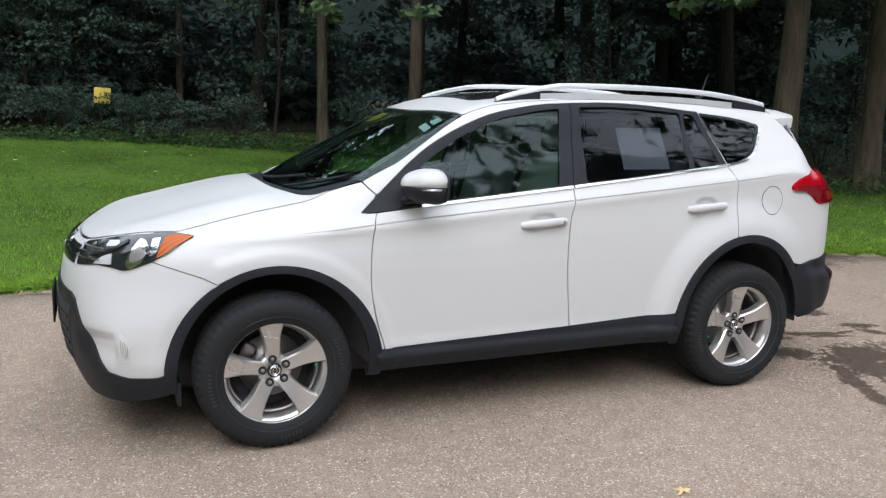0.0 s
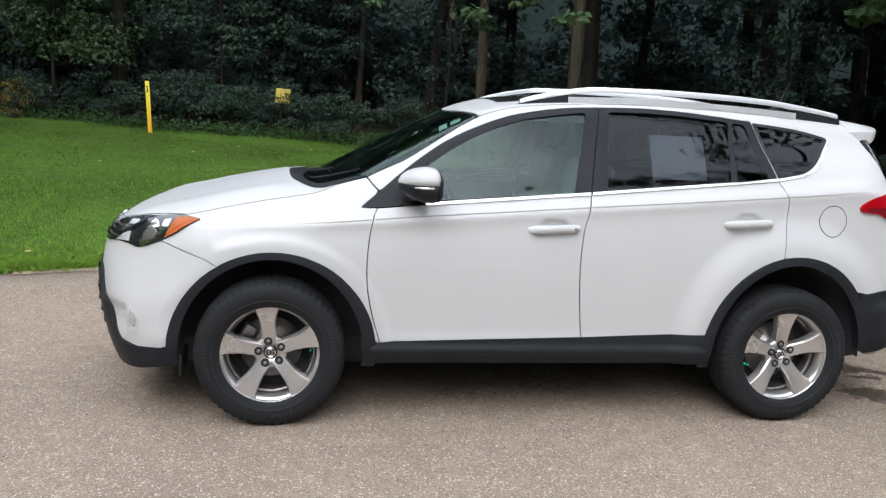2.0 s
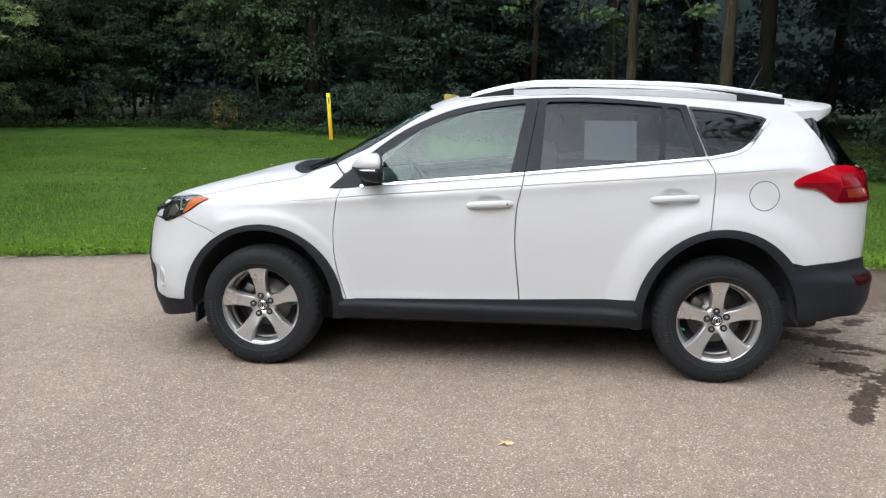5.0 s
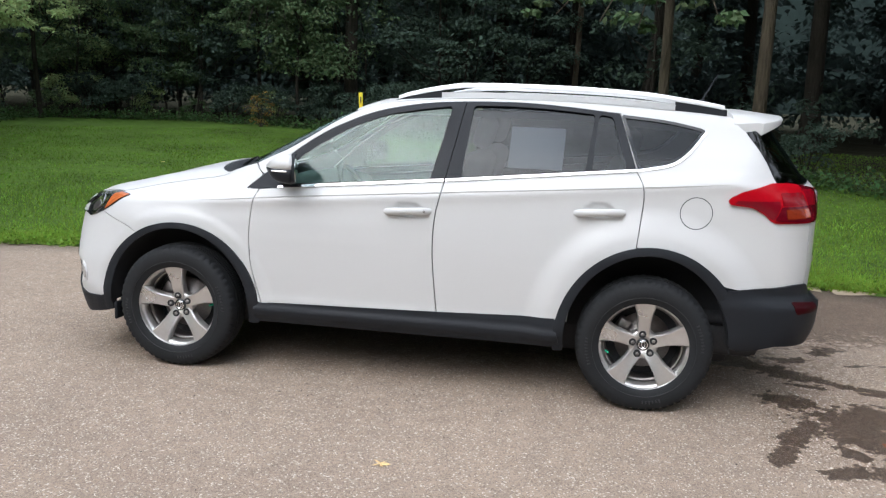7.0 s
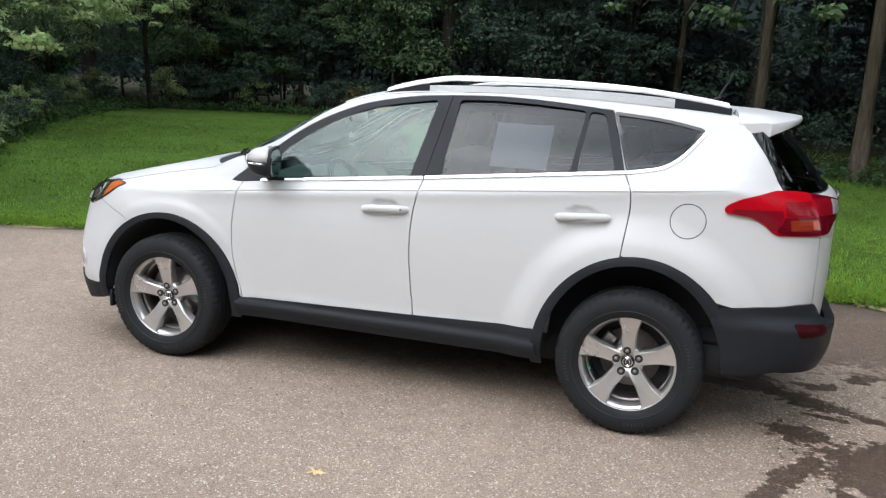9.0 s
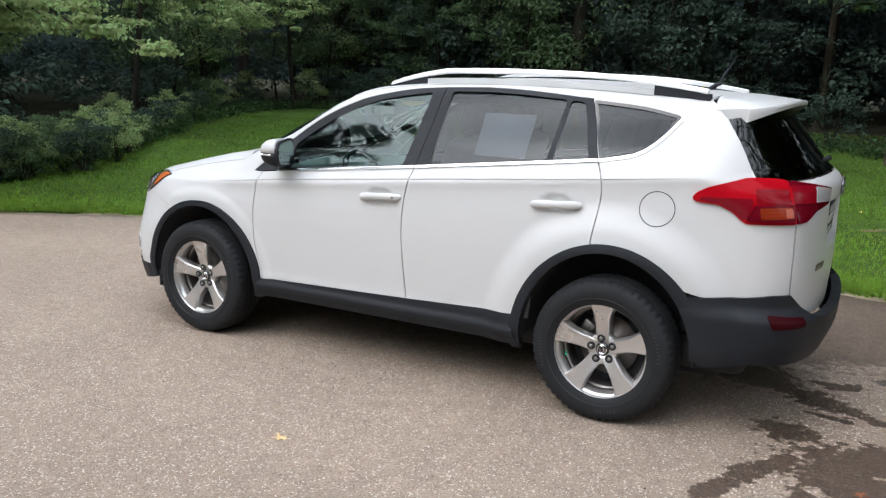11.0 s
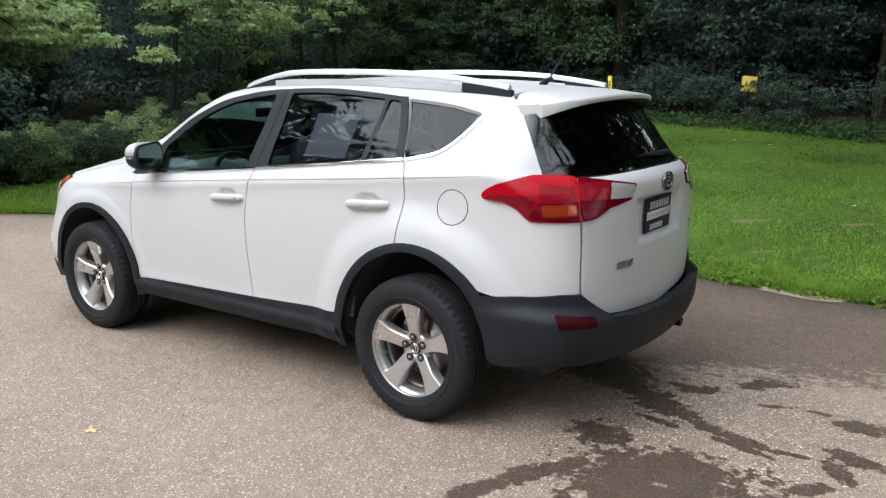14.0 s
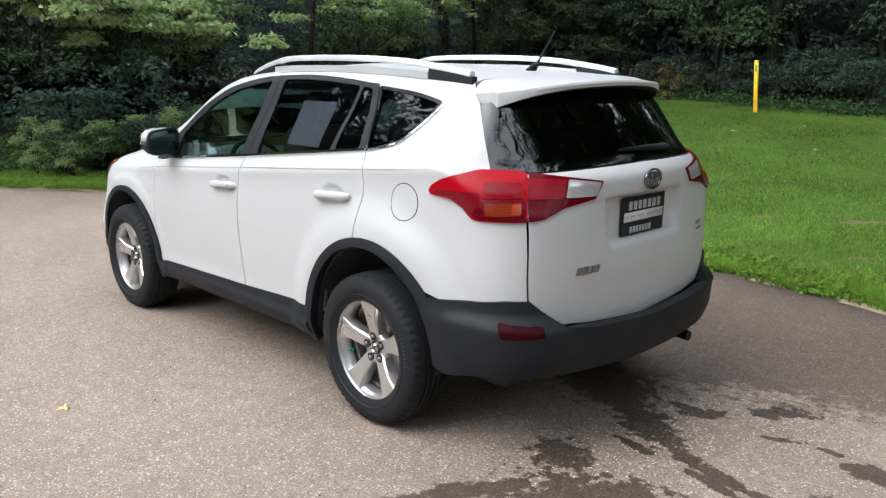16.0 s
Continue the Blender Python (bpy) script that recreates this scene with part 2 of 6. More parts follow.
BLADE = leafy("grass_blade", (0.102, 0.178, 0.026), 0.025, 0.3, 0.3, .6, .7, 4.5)
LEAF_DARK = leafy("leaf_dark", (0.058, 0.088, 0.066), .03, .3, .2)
# Leaves inside the wood: its shade is painted into this darker green.
LEAF_SHADED = leafy("leaf_shaded", (0.035, 0.052, 0.046), .02, .3, .15)
LEAF_MID = leafy("leaf_mid", (0.092, 0.138, 0.069), .03, .38, .25)
IVY = leafy("ivy", (0.062, 0.112, 0.042), .03, .35, .3)
# Pale leaves: the brighter light on the left wood edge is put into colour.
LEAF_PALE = leafy("leaf_pale", (0.30, 0.385, 0.172), .03, .5, .3)
WEED = leafy("weed", (0.145, 0.240, 0.038), .025, .3, .25)
LEAF_YELLOW = leafy("leaf_yellow", (0.24, 0.17, 0.05))
BARK = material("bark", (0.030, 0.027, 0.022), 0.95, 0, 0.5, 8, 30, bump=0.04, spec=0.05, stretch=6)
BARK_PALE = material("bark_pale", (0.064, 0.053, 0.038), 0.95, 0, 0.6, 9, 26, bump=0.05, spec=0.1, stretch=7)
PAINT = material("white_paint", (0.515, 0.515, 0.511), 0.42, 0, 0.008, 1.5, 4, coat=0.30, spec=0.3)
BLACK_PLASTIC = material("black_plastic", (0.0130, 0.0148, 0.0183), 0.55, 0, 0.2, 3, 300, bump=0.0006, spec=0.24)
BLACK_GLOSS = material("black_gloss", (0.012, 0.012, 0.014), 0.16, 0, 0.05)
RUBBER = material("rubber", (0.0135, 0.0145, 0.016), 0.75, 0, 0.25, 5, 120, bump=0.001, spec=0.25)
RUBBER_MARK = material("raised_rubber", (0.020, 0.021, 0.023), 0.5, 0, 0.1, spec=0.4)
DARK = material("dark_lining", (0.030, 0.031, 0.034), 0.9, 0, 0.2)
ALLOY = material("alloy", (0.58, 0.565, 0.55), 0.30, 0.8, 0.06, 4, 60)
STEEL = material("steel", (0.30, 0.28, 0.27), 0.45, 1.0, 0.2, 8, 80)
CHROME = material("chrome", (0.85, 0.85, 0.86), 0.08, 1.0, 0.02)
DARK_CHROME = material("dark_chrome", (0.20, 0.20, 0.21), 0.18, 1.0, 0.05)
SILVER = material("silver_rail", (0.64, 0.65, 0.66), 0.38, 0.45, 0.03)
RED = material("red_lens", (0.34, 0.003, 0.009), 0.10, 0, 0.12, 3, 70, coat=0.0, spec=0.10)
RED_MID = material("mid_red_lens", (0.16, 0.003, 0.010), 0.14, 0, 0.1, 3, 90, spec=0.25)
RED_CELL = lens("red_cell_lens", (0.19, 0.003, 0.008), 330, 0, spec=.25, depth=.28)
HATCH_CELL = lens("hatch_cell_lens", (0.20, 0.003, 0.010), 0, 260, spec=.2, depth=.3)
RED_SHADE = lens("shaded_red_lens", (0.10, 0.002, 0.007), 330, 0, spec=.2)
AMBER_DEEP = lens("deep_amber_lens", (0.17, 0.020, 0.006), 330, 0, spec=.2)
AMBER_FRONT = lens("front_amber_lens", (0.40, 0.105, 0.030), 0, 160, .12, 0, .4, .2)
AMBER = material("amber_lens", (0.30, 0.040, 0.010), 0.14, 0, 0.12, 4, 120, coat=0.2)
RED_DARK = material("dark_reflector", (0.028, 0.0025, 0.004), 0.3, 0, 0.15, 3, 150, spec=0.05)
CLEAR = lens("clear_lens", (0.50, 0.49, 0.48), 0, 420, .10, .35, .5, .25)
LAMP_BLACK = material("lamp_black", (0.015, 0.016, 0.018), 0.12, 0, 0.1, coat=1.0)
FABRIC = material("grey_fabric", (0.36, 0.35, 0.33), 0.9, 0, 0.1, 8, 200, bump=0.001)
DASH = material("dash_plastic", (0.13, 0.135, 0.135), 0.65, 0, 0.1)
PAPER = material("paper", (0.85, 0.86, 0.87), 0.9, 0, 0.04, spec=0.0)
# The sign's yellow is darkened: the woods' shade is put into its colour.
YELLOW_SHADED = material("shaded_yellow_paint", (0.46, 0.35, 0.05), 0.6, 0, 0.2, 6, 60)
YELLOW = material("yellow_paint", (0.78, 0.50, 0.03), 0.5, 0, 0.1, 6, 60)
GREEN_CAP = material("green_plastic", (0.02, 0.45, 0.25), 0.4)
GLASS_CLEAR = pane("clear_glass", (0.48, 0.64, 0.59), 1.52, 0.0, (0.86, 1.0, 0.97))
GLASS_TINT = pane("tinted_glass", (0.22, 0.235, 0.255), 1.38, 0.0, (0.93, 0.97, 1.0))
GLASS_REAR = pane("rear_glass", (0.08, 0.08, 0.09), 1.6)
MIRROR = material("mirror_glass", (0.62, 0.70, 0.70), 0.02, 1.0, 0.0)


# ---------------------------------------------------------------- building helpers
def mesh_of(name, verts, faces, mats, normals=None, smooth=True):
    me = bpy.data.meshes.new(name)
    me.from_pydata([tuple(map(float, v)) for v in verts], [], [tuple(map(int, f)) for f in faces])
    for q in (mats if isinstance(mats, (list, tuple)) else [mats]):
        me.materials.append(q)
    if smooth:
        me.polygons.foreach_set("use_smooth", [True] * len(me.polygons))
    if normals is not None:
        me.normals_split_custom_set_from_vertices([tuple(map(float, q)) for q in normals])
    return me


def part(name, geo, mats, parent=None, label="", smooth=True, normals=None, sharp=0):
    ob = new(name, mesh_of(name, geo[0], geo[1], mats, normals, smooth))
    if sharp:
        ob.data.set_sharp_from_angle(angle=radians(sharp))
    if parent is not None:
        ob.parent = parent
    if label:
        tagged(ob, label)
    return ob


def join(*geos):
    verts, faces = [], []
    for v, f in geos:
        k = len(verts)
        verts += [tuple(q) for q in v]
        faces += [tuple(i + k for i in q) for q in f]
    return verts, faces


def moved(geo, m):
    return [tuple(m @ Vector(v)) for v in geo[0]], geo[1]


def block(x0, x1, y0, y1, z0, z1, bevel=0.005, seg=2):
    bm = bmesh.new()
    bmesh.ops.create_cube(bm, size=1)
    for v in bm.verts:
        v.co = Vector(((x0 + x1) / 2 + v.co.x * (x1 - x0), (y0 + y1) / 2 + v.co.y * (y1 - y0), (z0 + z1) / 2 + v.co.z * (z1 - z0)))
    if bevel:
        bmesh.ops.bevel(bm, geom=bm.edges[:], offset=bevel, segments=seg, affect="EDGES", profile=0.5)
    bm.verts.index_update()
    out = [tuple(v.co) for v in bm.verts], [tuple(v.index for v in f.verts) for f in bm.faces]
    bm.free()
    return out


def tube(path, radii, sides=8, cap=True, squash=1.0):
    """A tube along the points of path; squash flattens it sideways."""
    path = [Vector(p) for p in path]
    verts, faces = [], []
    up = Vector((0, 0, 1))
    for i, p in enumerate(path):
        d = (path[min(i + 1, len(path) - 1)] - path[max(i - 1, 0)]).normalized()
        a = d.cross(up if abs(d.z) < 0.95 else Vector((1, 0, 0))).normalized()
        b = a.cross(d)
        r = radii[i] if isinstance(radii, (list, tuple)) else radii
        for k in range(sides):
            w = 2 * math.pi * (k + .5) / sides
            verts.append(tuple(p + a * (r * math.cos(w)) + b * (r * squash * math.sin(w))))
    for i in range(len(path) - 1):
        for k in range(sides):
            j = (k + 1) % sides
            faces.append((i * sides + k, i * sides + j, (i + 1) * sides + j, (i + 1) * sides + k))
    if cap:
        faces.append(tuple(range(sides)))
        faces.append(tuple(reversed(range((len(path) - 1) * sides, len(path) * sides))))
    return verts, faces


def spun(profile, count=64, closed=False, wave=None):
    """A profile of (radius, y) turned about the y axis."""
    verts, faces, m = [], [], len(profile)
    for k in range(count):
        w = 2 * math.pi * k / count
        for i, (r, y) in enumerate(profile):
            q = r if wave is None else wave(i, k, r)
            verts.append((q * math.cos(w), y, q * math.sin(w)))
    for k in range(count):
        j = (k + 1) % count
        for i in range(m if closed else m - 1):
            e = (i + 1) % m
            faces.append((k * m + i, k * m + e, j * m + e, j * m + i))
    return verts, faces


# ---------------------------------------------------------------- the land
EDGE = [(-60, -30), (-22, -9), (-12, -3.2), (-9, -1.2), (-6.9, .23), (-5.6, 1.0), (-4.4, 1.73), (-3.4, 2.1), (-2.4, 2.42), (-1.4, 2.72), (0, 2.88), (2.4, 2.93), (3.2, 2.86),
        (4.5, 2.75), (5.5, 2.6), (7, 2.25), (9, 1.4), (12, -.3), (20, -5), (60, -28)]
EX, EY = np.array([e[0] for e in EDGE], float), np.array([e[1] for e in EDGE], float)


def edge_y(x):
    return np.interp(x, EX, EY) + 0.03 * np.sin(x * 3.1) + 0.02 * np.sin(x * 7.7 + 1)


def near_y(x):
    """The other edge of the asphalt, behind the camera."""
    return edge_y(x) - np.interp(x, (-13, -10, -6, -2, 6, 14), (.3, 2.5, 8.5, 13.2, 13.8, 7.0)) + .10 * np.sin(x * 1.1)


def land_z(x, y):
    """Height of the lawn: a low lip at the asphalt's edge, then a gentle rise to the woods."""
    d = (y - edge_y(x)) * .93
    up = np.where(d > 0, 0.015 + 0.044 * d + 0.02 * np.sin(x * .7) * np.sin(d * .5), -0.06)
    up = np.where(y < near_y(x) - .1, .012, up)
    return np.where(d > 14, 0.015 + .044 * 14 + .01 * (d - 14), up)


def grid_sheet(name, xs, ys, height, mat):
    X, Y = np.meshgrid(xs, ys)
    V = np.stack([X, Y, height(X, Y)], -1).reshape(-1, 3)
    nx, ny = len(xs), len(ys)
    idx = np.arange(nx * ny).reshape(ny, nx)
    F = np.stack([idx[:-1, :-1], idx[:-1, 1:], idx[1:, 1:], idx[1:, :-1]], -1).reshape(-1, 4)
    return part(name, (V, F), mat)


gx = np.concatenate([np.linspace(-400, -24, 12), np.arange(-22, 22, .35), np.linspace(24, 400, 12)])
gy = np.concatenate([np.linspace(-400, -22, 10), np.arange(-20, 24, .16), np.linspace(26, 400, 12)])
ground = tagged(grid_sheet("ground", gx, gy, land_z, LAWN), "mown green lawn rising gently to the edge of the woods", "ground", kind="structure")

dx = np.concatenate([[-60, -40, -28], np.arange(-22, 22.1, .25), [28, 40, 60]])
V, F = [], []
rows_y = 14
for x in dx:
    far_y, low_y = float(edge_y(x)), float(near_y(x))
    for k in range(rows_y):
        s = (k / (rows_y - 1)) ** .5
        V.append((x, low_y + (far_y - low_y) * s, 0.0 if k < rows_y - 1 else -0.004))
    V.append((x, far_y + .012, -0.07))
for i in range(len(dx) - 1):
    for k in range(rows_y):
        a, c = i * (rows_y + 1) + k, (i + 1) * (rows_y + 1) + k
        F.append((a, c, c + 1, a + 1))
tagged(part("driveway", (V, F), ASPHALT), "worn grey-brown asphalt driveway with wet stains and small cracks", "driveway", kind="structure")

# a strip of bare soil and gravel between asphalt and grass
rng = np.random.default_rng(3)
V, F = [], []
sx = np.arange(-21, 21, .06)
for x in sx:
    e = float(edge_y(x))
    w = .035 + .05 * noise.noise(Vector((x * 1.3, 0, 0))) + .03 * noise.noise(Vector((x * 6, 5, 0)))
    a = .03 + .05 * noise.noise(Vector((x * 2.3, 9, 0)))
    bare = noise.noise(Vector((x * .9, 3, 0))) + .5 * noise.noise(Vector((x * 3.1, 7, 0)))
    sink = -.05 if bare < .05 else 0
    V += [(x, e - max(a, .0) * 2.2 - .012, .0015 + sink), (x, e + .02, .012 + sink), (x, e + max(w, .0) * 1.6 + .08, .020 + sink)]
for i in range(len(sx) - 1):
    for k in range(2):
        F.append((i * 3 + k, i * 3 + 3 + k, i * 3 + 4 + k, i * 3 + 1 + k))
tagged(part("soil_strip", (V, F), DIRT), "bare brown soil and grit along the lawn edge", "soil", kind="structure")


# ---------------------------------------------------------------- woods
def kites(centres, size, rng_, flat=0.5, long=1.7, face=None):
    """One small folded leaf at each centre, turned at random or facing the way given."""
    n = len(centres)
    d = rng_.normal(size=(n, 3))
    d[:, 2] = d[:, 2] * .6 - .35
    u = rng_.normal(size=(n, 3))
    u[:, 2] += flat * 3
    if face is not None:
        u = face / (np.linalg.norm(face, axis=1)[:, None] + 1e-9)
        d[:, 2] -= .5
        d -= u * np.sum(u * d, 1)[:, None]
    d /= np.linalg.norm(d, axis=1)[:, None]
    s = np.cross(d, u)
    s /= np.linalg.norm(s, axis=1)[:, None] + 1e-9
    nn = np.cross(s, d)
    L = (size * rng_.uniform(.6, 1.3, n))[:, None]
    w = L / long * .5
    base, tip = centres - d * L * .5, centres + d * L * .5
    mid = centres - d * L * .08
    V = np.stack([base, mid + s * w + nn * w * .25, tip, mid - s * w + nn * w * .25], 1).reshape(-1, 3)
    k = np.arange(n)[:, None] * 4
    F = np.concatenate([k + np.array([[0, 1, 2]]), k + np.array([[0, 2, 3]])], 0)
    return V, F


def fast_mesh(name, V, F, mat, parent=None):
    me = bpy.data.meshes.new(name)
    me.vertices.add(len(V))
    me.vertices.foreach_set("co", np.asarray(V, np.float32).ravel())
    me.loops.add(F.size)
    me.loops.foreach_set("vertex_index", np.asarray(F, np.int32).ravel())
    me.polygons.add(len(F))
    me.polygons.foreach_set("loop_start", np.arange(0, F.size, F.shape[1], dtype=np.int32))
    me.materials.append(mat)
    me.update(calc_edges=True)
    ob = new(name, me)
    if parent is not None:
        ob.parent = parent
    return ob


def leaf_masses(rng_, centres, radii, per, squash=.72):
    """Leaves over the upper and outer side of rounded, uneven masses: places and the ways they face."""
    c = np.repeat(np.asarray(centres, float), per, 0)
    r0 = np.repeat(np.broadcast_to(np.asarray(radii, float), (len(centres),)), per)
    n = len(c)
    d = rng_.normal(size=(n, 3))
    d /= np.linalg.norm(d, axis=1)[:, None]
    d[:, 2] = np.where(d[:, 2] < -.35, -d[:, 2], d[:, 2])
    lump = 1 + .28 * np.sin(d[:, 0] * 5.3 + c[:, 0] * 9) * np.sin(d[:, 1] * 4.7 + c[:, 1] * 7) + .22 * np.sin(d[:, 2] * 8 + c[:, 2] * 11)
    r = r0 * lump * rng_.uniform(.3, 1.05, n) ** .5
    return c + d * r[:, None] * np.array((1, 1, squash)), d * .75 + np.array((0, 0, .55)) + rng_.normal(size=(n, 3)) * .42


def clumped(rng_, n, groups, centre, spread, ball):
    """About n leaves in rounded clumps within an uneven crown with gaps."""
    d = rng_.normal(size=(groups, 3))
    d /= np.linalg.norm(d, axis=1)[:, None]
    g = np.array(centre) + d * (rng_.uniform(.25, 1, groups) ** .5)[:, None] * np.array(spread)
    P, face = leaf_masses(rng_, g, ball * rng_.uniform(.55, 1.35, groups), n // groups)
    return P, face, g


def build_tree(name, seed, high, radius, crown_from, crown_wide, leaves, leaf, bark, foliage, lean=(0, 0), groups=60, boughs=(), sway=.18, ball=.75):
    """A tapered, slightly bent trunk with limbs, and a crown of leaf clumps with gaps."""
    r = np.random.default_rng(seed)
    top = new(name)
    path, rad = [], []
    bend = r.normal(size=2) * sway
    for i in range(13):
        s = i / 12
        path.append((lean[0] * s + bend[0] * math.sin(s * 4), lean[1] * s + bend[1] * math.sin(s * 3.1), -0.15 + high * .93 * s))
        rad.append(radius * (1.35 if i == 0 else 1.0 - .78 * s))
    part("trunk", tube(path, rad, 12), bark, top)
    centre = (lean[0] * .8, lean[1] * .8, (crown_from + high) / 2)
    P, face, g = clumped(r, leaves, groups, centre, (crown_wide, crown_wide, (high - crown_from) / 2), ball)
    for b in boughs:
        u = r.uniform(.4, 1.05, 9)[:, None]
        q = np.array(b[0]) * (1 - u) + np.array(b[1]) * u + r.normal(size=(9, 3)) * np.array((.28, .28, .10))
        Q, qf = leaf_masses(r, q, r.uniform(.14, .34, 9), b[2] // 9, .5)
        P, face = np.concatenate([P, Q]), np.concatenate([face, qf])
    limbs = []
    for k in range(0, len(g), 4):
        q = g[k]
        z0 = float(np.clip(q[2] - abs(q[0] - centre[0]) * .6 - .6, high * .22, high * .85))
        s = z0 / (high * .93)
        a = Vector((lean[0] * s, lean[1] * s, z0))
        e = Vector(tuple(q))
        m = (a + e) / 2 + Vector((0, 0, -.15))
        limbs.append(tube([a, m, e], [radius * .32, radius * .2, .012], 6))
    for b in boughs:
        a, e = Vector(b[0]), Vector(b[1])
        limbs.append(tube([a, (a + e) / 2 + Vector((0, 0, .25)), e], [.05, .03, .008], 6))
    tagged(part("branchwork", join(*limbs), bark, top), kind="stuff")
    V, F = kites(P, leaf, r, face=face)
    fast_mesh("crown", V, F, foliage, top)
    return top


def build_bush(name, seed, high, wide, leaves, leaf, foliage):
    r = np.random.default_rng(seed)
    top = new(name)
    P, face, g = clumped(r, leaves, 22, (0, 0, high * .5), (wide, wide, high * .5), .26)
    P[:, 2] = np.abs(P[:, 2]) + .03
    stems = [tube([(0, 0, -.1), (q[0] * .5, q[1] * .5, abs(q[2]) * .6), (q[0], q[1], abs(q[2]))], [.016, .010, .004], 5) for q in g[:14]]
    tagged(part("twigwork", join(*stems), BARK, top), kind="stuff")
    V, F = kites(P, leaf, r, face=face)
    fast_mesh("foliage", V, F, foliage, top)
    return top


def spot(x, y, turn=0.0, size=1.0):
    return Matrix.Translation((x, y, float(land_z(np.array(x), np.array(y))))) @ Matrix.Rotation(turn, 4, "Z")


# the line along which the woods begin
WOOD = [(-16, -9), (-11, -2.5), (-8.6, .4), (-7.6, 2.2), (-8.6, 5.5), (-11, 9.5), (-13, 15), (-9.5, 17.6), (-6, 16.9), (-3, 15.6), (0, 15.0), (2.5, 13.9), (4.6, 12.2), (7.5, 8.6), (10, 6.2), (14, 3.8), (20, 0)]
WX = np.array(WOOD, float)
seg = np.linalg.norm(np.diff(WX, axis=0), axis=1)
cum = np.concatenate([[0], np.cumsum(seg)])


def wood_at(s, back=0.0):
    """A point s metres along the edge of the woods, back metres inside them."""
    q = np.array([np.interp(s, cum, WX[:, 0]), np.interp(s, cum, WX[:, 1])])
    e = np.array([np.interp(s + .5, cum, WX[:, 0]), np.interp(s + .5, cum, WX[:, 1])]) - np.array([np.interp(s - .5, cum, WX[:, 0]), np.interp(s - .5, cum, WX[:, 1])])
    e /= np.linalg.norm(e)
    return q + np.array([-e[1], e[0]]) * back


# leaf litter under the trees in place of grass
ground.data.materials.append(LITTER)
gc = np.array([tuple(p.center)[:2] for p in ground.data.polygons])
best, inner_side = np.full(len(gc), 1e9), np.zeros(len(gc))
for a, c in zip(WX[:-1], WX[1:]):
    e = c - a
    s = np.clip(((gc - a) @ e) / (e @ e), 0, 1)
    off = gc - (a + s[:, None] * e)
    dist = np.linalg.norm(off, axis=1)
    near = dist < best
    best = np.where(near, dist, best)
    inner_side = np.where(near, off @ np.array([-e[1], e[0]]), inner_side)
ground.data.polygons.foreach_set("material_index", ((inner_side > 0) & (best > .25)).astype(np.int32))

rng = np.random.default_rng(11)
TALL = "tall woodland tree with a grey-brown trunk and dense dark green crown"
tall = [tagged(build_tree("tree", 20 + k, 13 + k, .15 + .02 * k, 3.9, 4.3, 4600, .30, BARK, LEAF_DARK, (r0, .4), 60), TALL, "tree", "woodland trees")
        for k, r0 in enumerate((.5, -.6, .2))]
low = [tagged(build_tree("sapling", 40 + k, 5.2 + .5 * k, .05, .7, 1.5, 5200, .11, BARK, (LEAF_MID, LEAF_DARK, LEAF_PALE)[k], (.2, -.2), 38, ball=.48),
              "young broadleaf tree with leafy low branches at the wood edge", "tree", "young trees at the wood edge") for k in range(3)]
bushes = [tagged(build_bush("bush", 60 + k, 1.1 + .25 * k, .75, 1700, .085, (LEAF_MID, LEAF_DARK, LEAF_PALE)[k]), "leafy green undergrowth bush at the wood edge", "bush", "undergrowth bushes") for k in range(3)]
length = float(cum[-1])
first = {}


def put(ob, m):
    """A copy at the pose m, whatever the size of the first."""
    return copy_thing(ob, m @ Matrix.Diagonal((1 / ob.scale[0], 1 / ob.scale[1], 1 / ob.scale[2], 1)))



def place(kind, k, m):
    """The first of a kind is moved to its place, the next are copies."""
    ob = kind[k]
    if ob.name in first:
        return put(ob, m)
    first[ob.name] = True
    ob.matrix_basis = m
    return ob


for i in range(58):
    s = ((i % 40) + rng.uniform(.1, .9)) / 40 * length
    q = wood_at(s, rng.uniform(3.0, 9.5) if i < 40 else rng.uniform(11, 19))
    if q[0] > 0 and i < 40:
        q = wood_at(s, rng.uniform(8.0, 12.0))
    if q[0] < -5.5 and q[1] < 11.5:
        q = q + np.array((-8.0, 3.0))
    if q[0] > 5 and q[1] < 10.5:
        q = q + np.array((4.0, 4.0))
    place(tall, i % 3, spot(*q, rng.uniform(0, 6.28)) @ Matrix.Scale(float(rng.uniform(1.1, 1.4)), 4))
for i in range(64):
    s = (i + rng.uniform(.1, .9)) / 64 * length
    q = wood_at(s, rng.uniform(1.0, 4.2))
    if q[0] < -6.5 and q[1] < 9.5:
        q = q + np.array((-3.5, 1.0))
    if q[0] > .8 and i % 6:
        continue
    # paler leaves at far left, dark ones elsewhere: light and shade by leaf colour
    place(low, int(rng.choice([0, 2, 2, 0] if q[0] < -8 else [1, 1, 1] if q[0] < 2 else [1])), spot(*q, rng.uniform(0, 6.28)) @ Matrix.Scale(float(rng.uniform(.7, 1.15)), 4))
for i in range(110):
    s = (i + rng.uniform(.1, .9)) / 110 * length
    q = wood_at(s, rng.uniform(.2, 1.8))
    if q[0] > 1.2 and i % 4:
        continue
    # bushes likewise: leaf colour stands in for how light falls along the edge
    place(bushes, int(rng.choice([0, 1, 0, 1, 2] if q[0] < -6.5 else [1, 1, 1])), spot(*q, rng.uniform(0, 6.28)) @ Matrix.Scale(float(rng.uniform(.5, 1.1)) * (.42 if q[0] < -6 and q[1] < 9 else 1), 4))

open_from = float(cum[10])
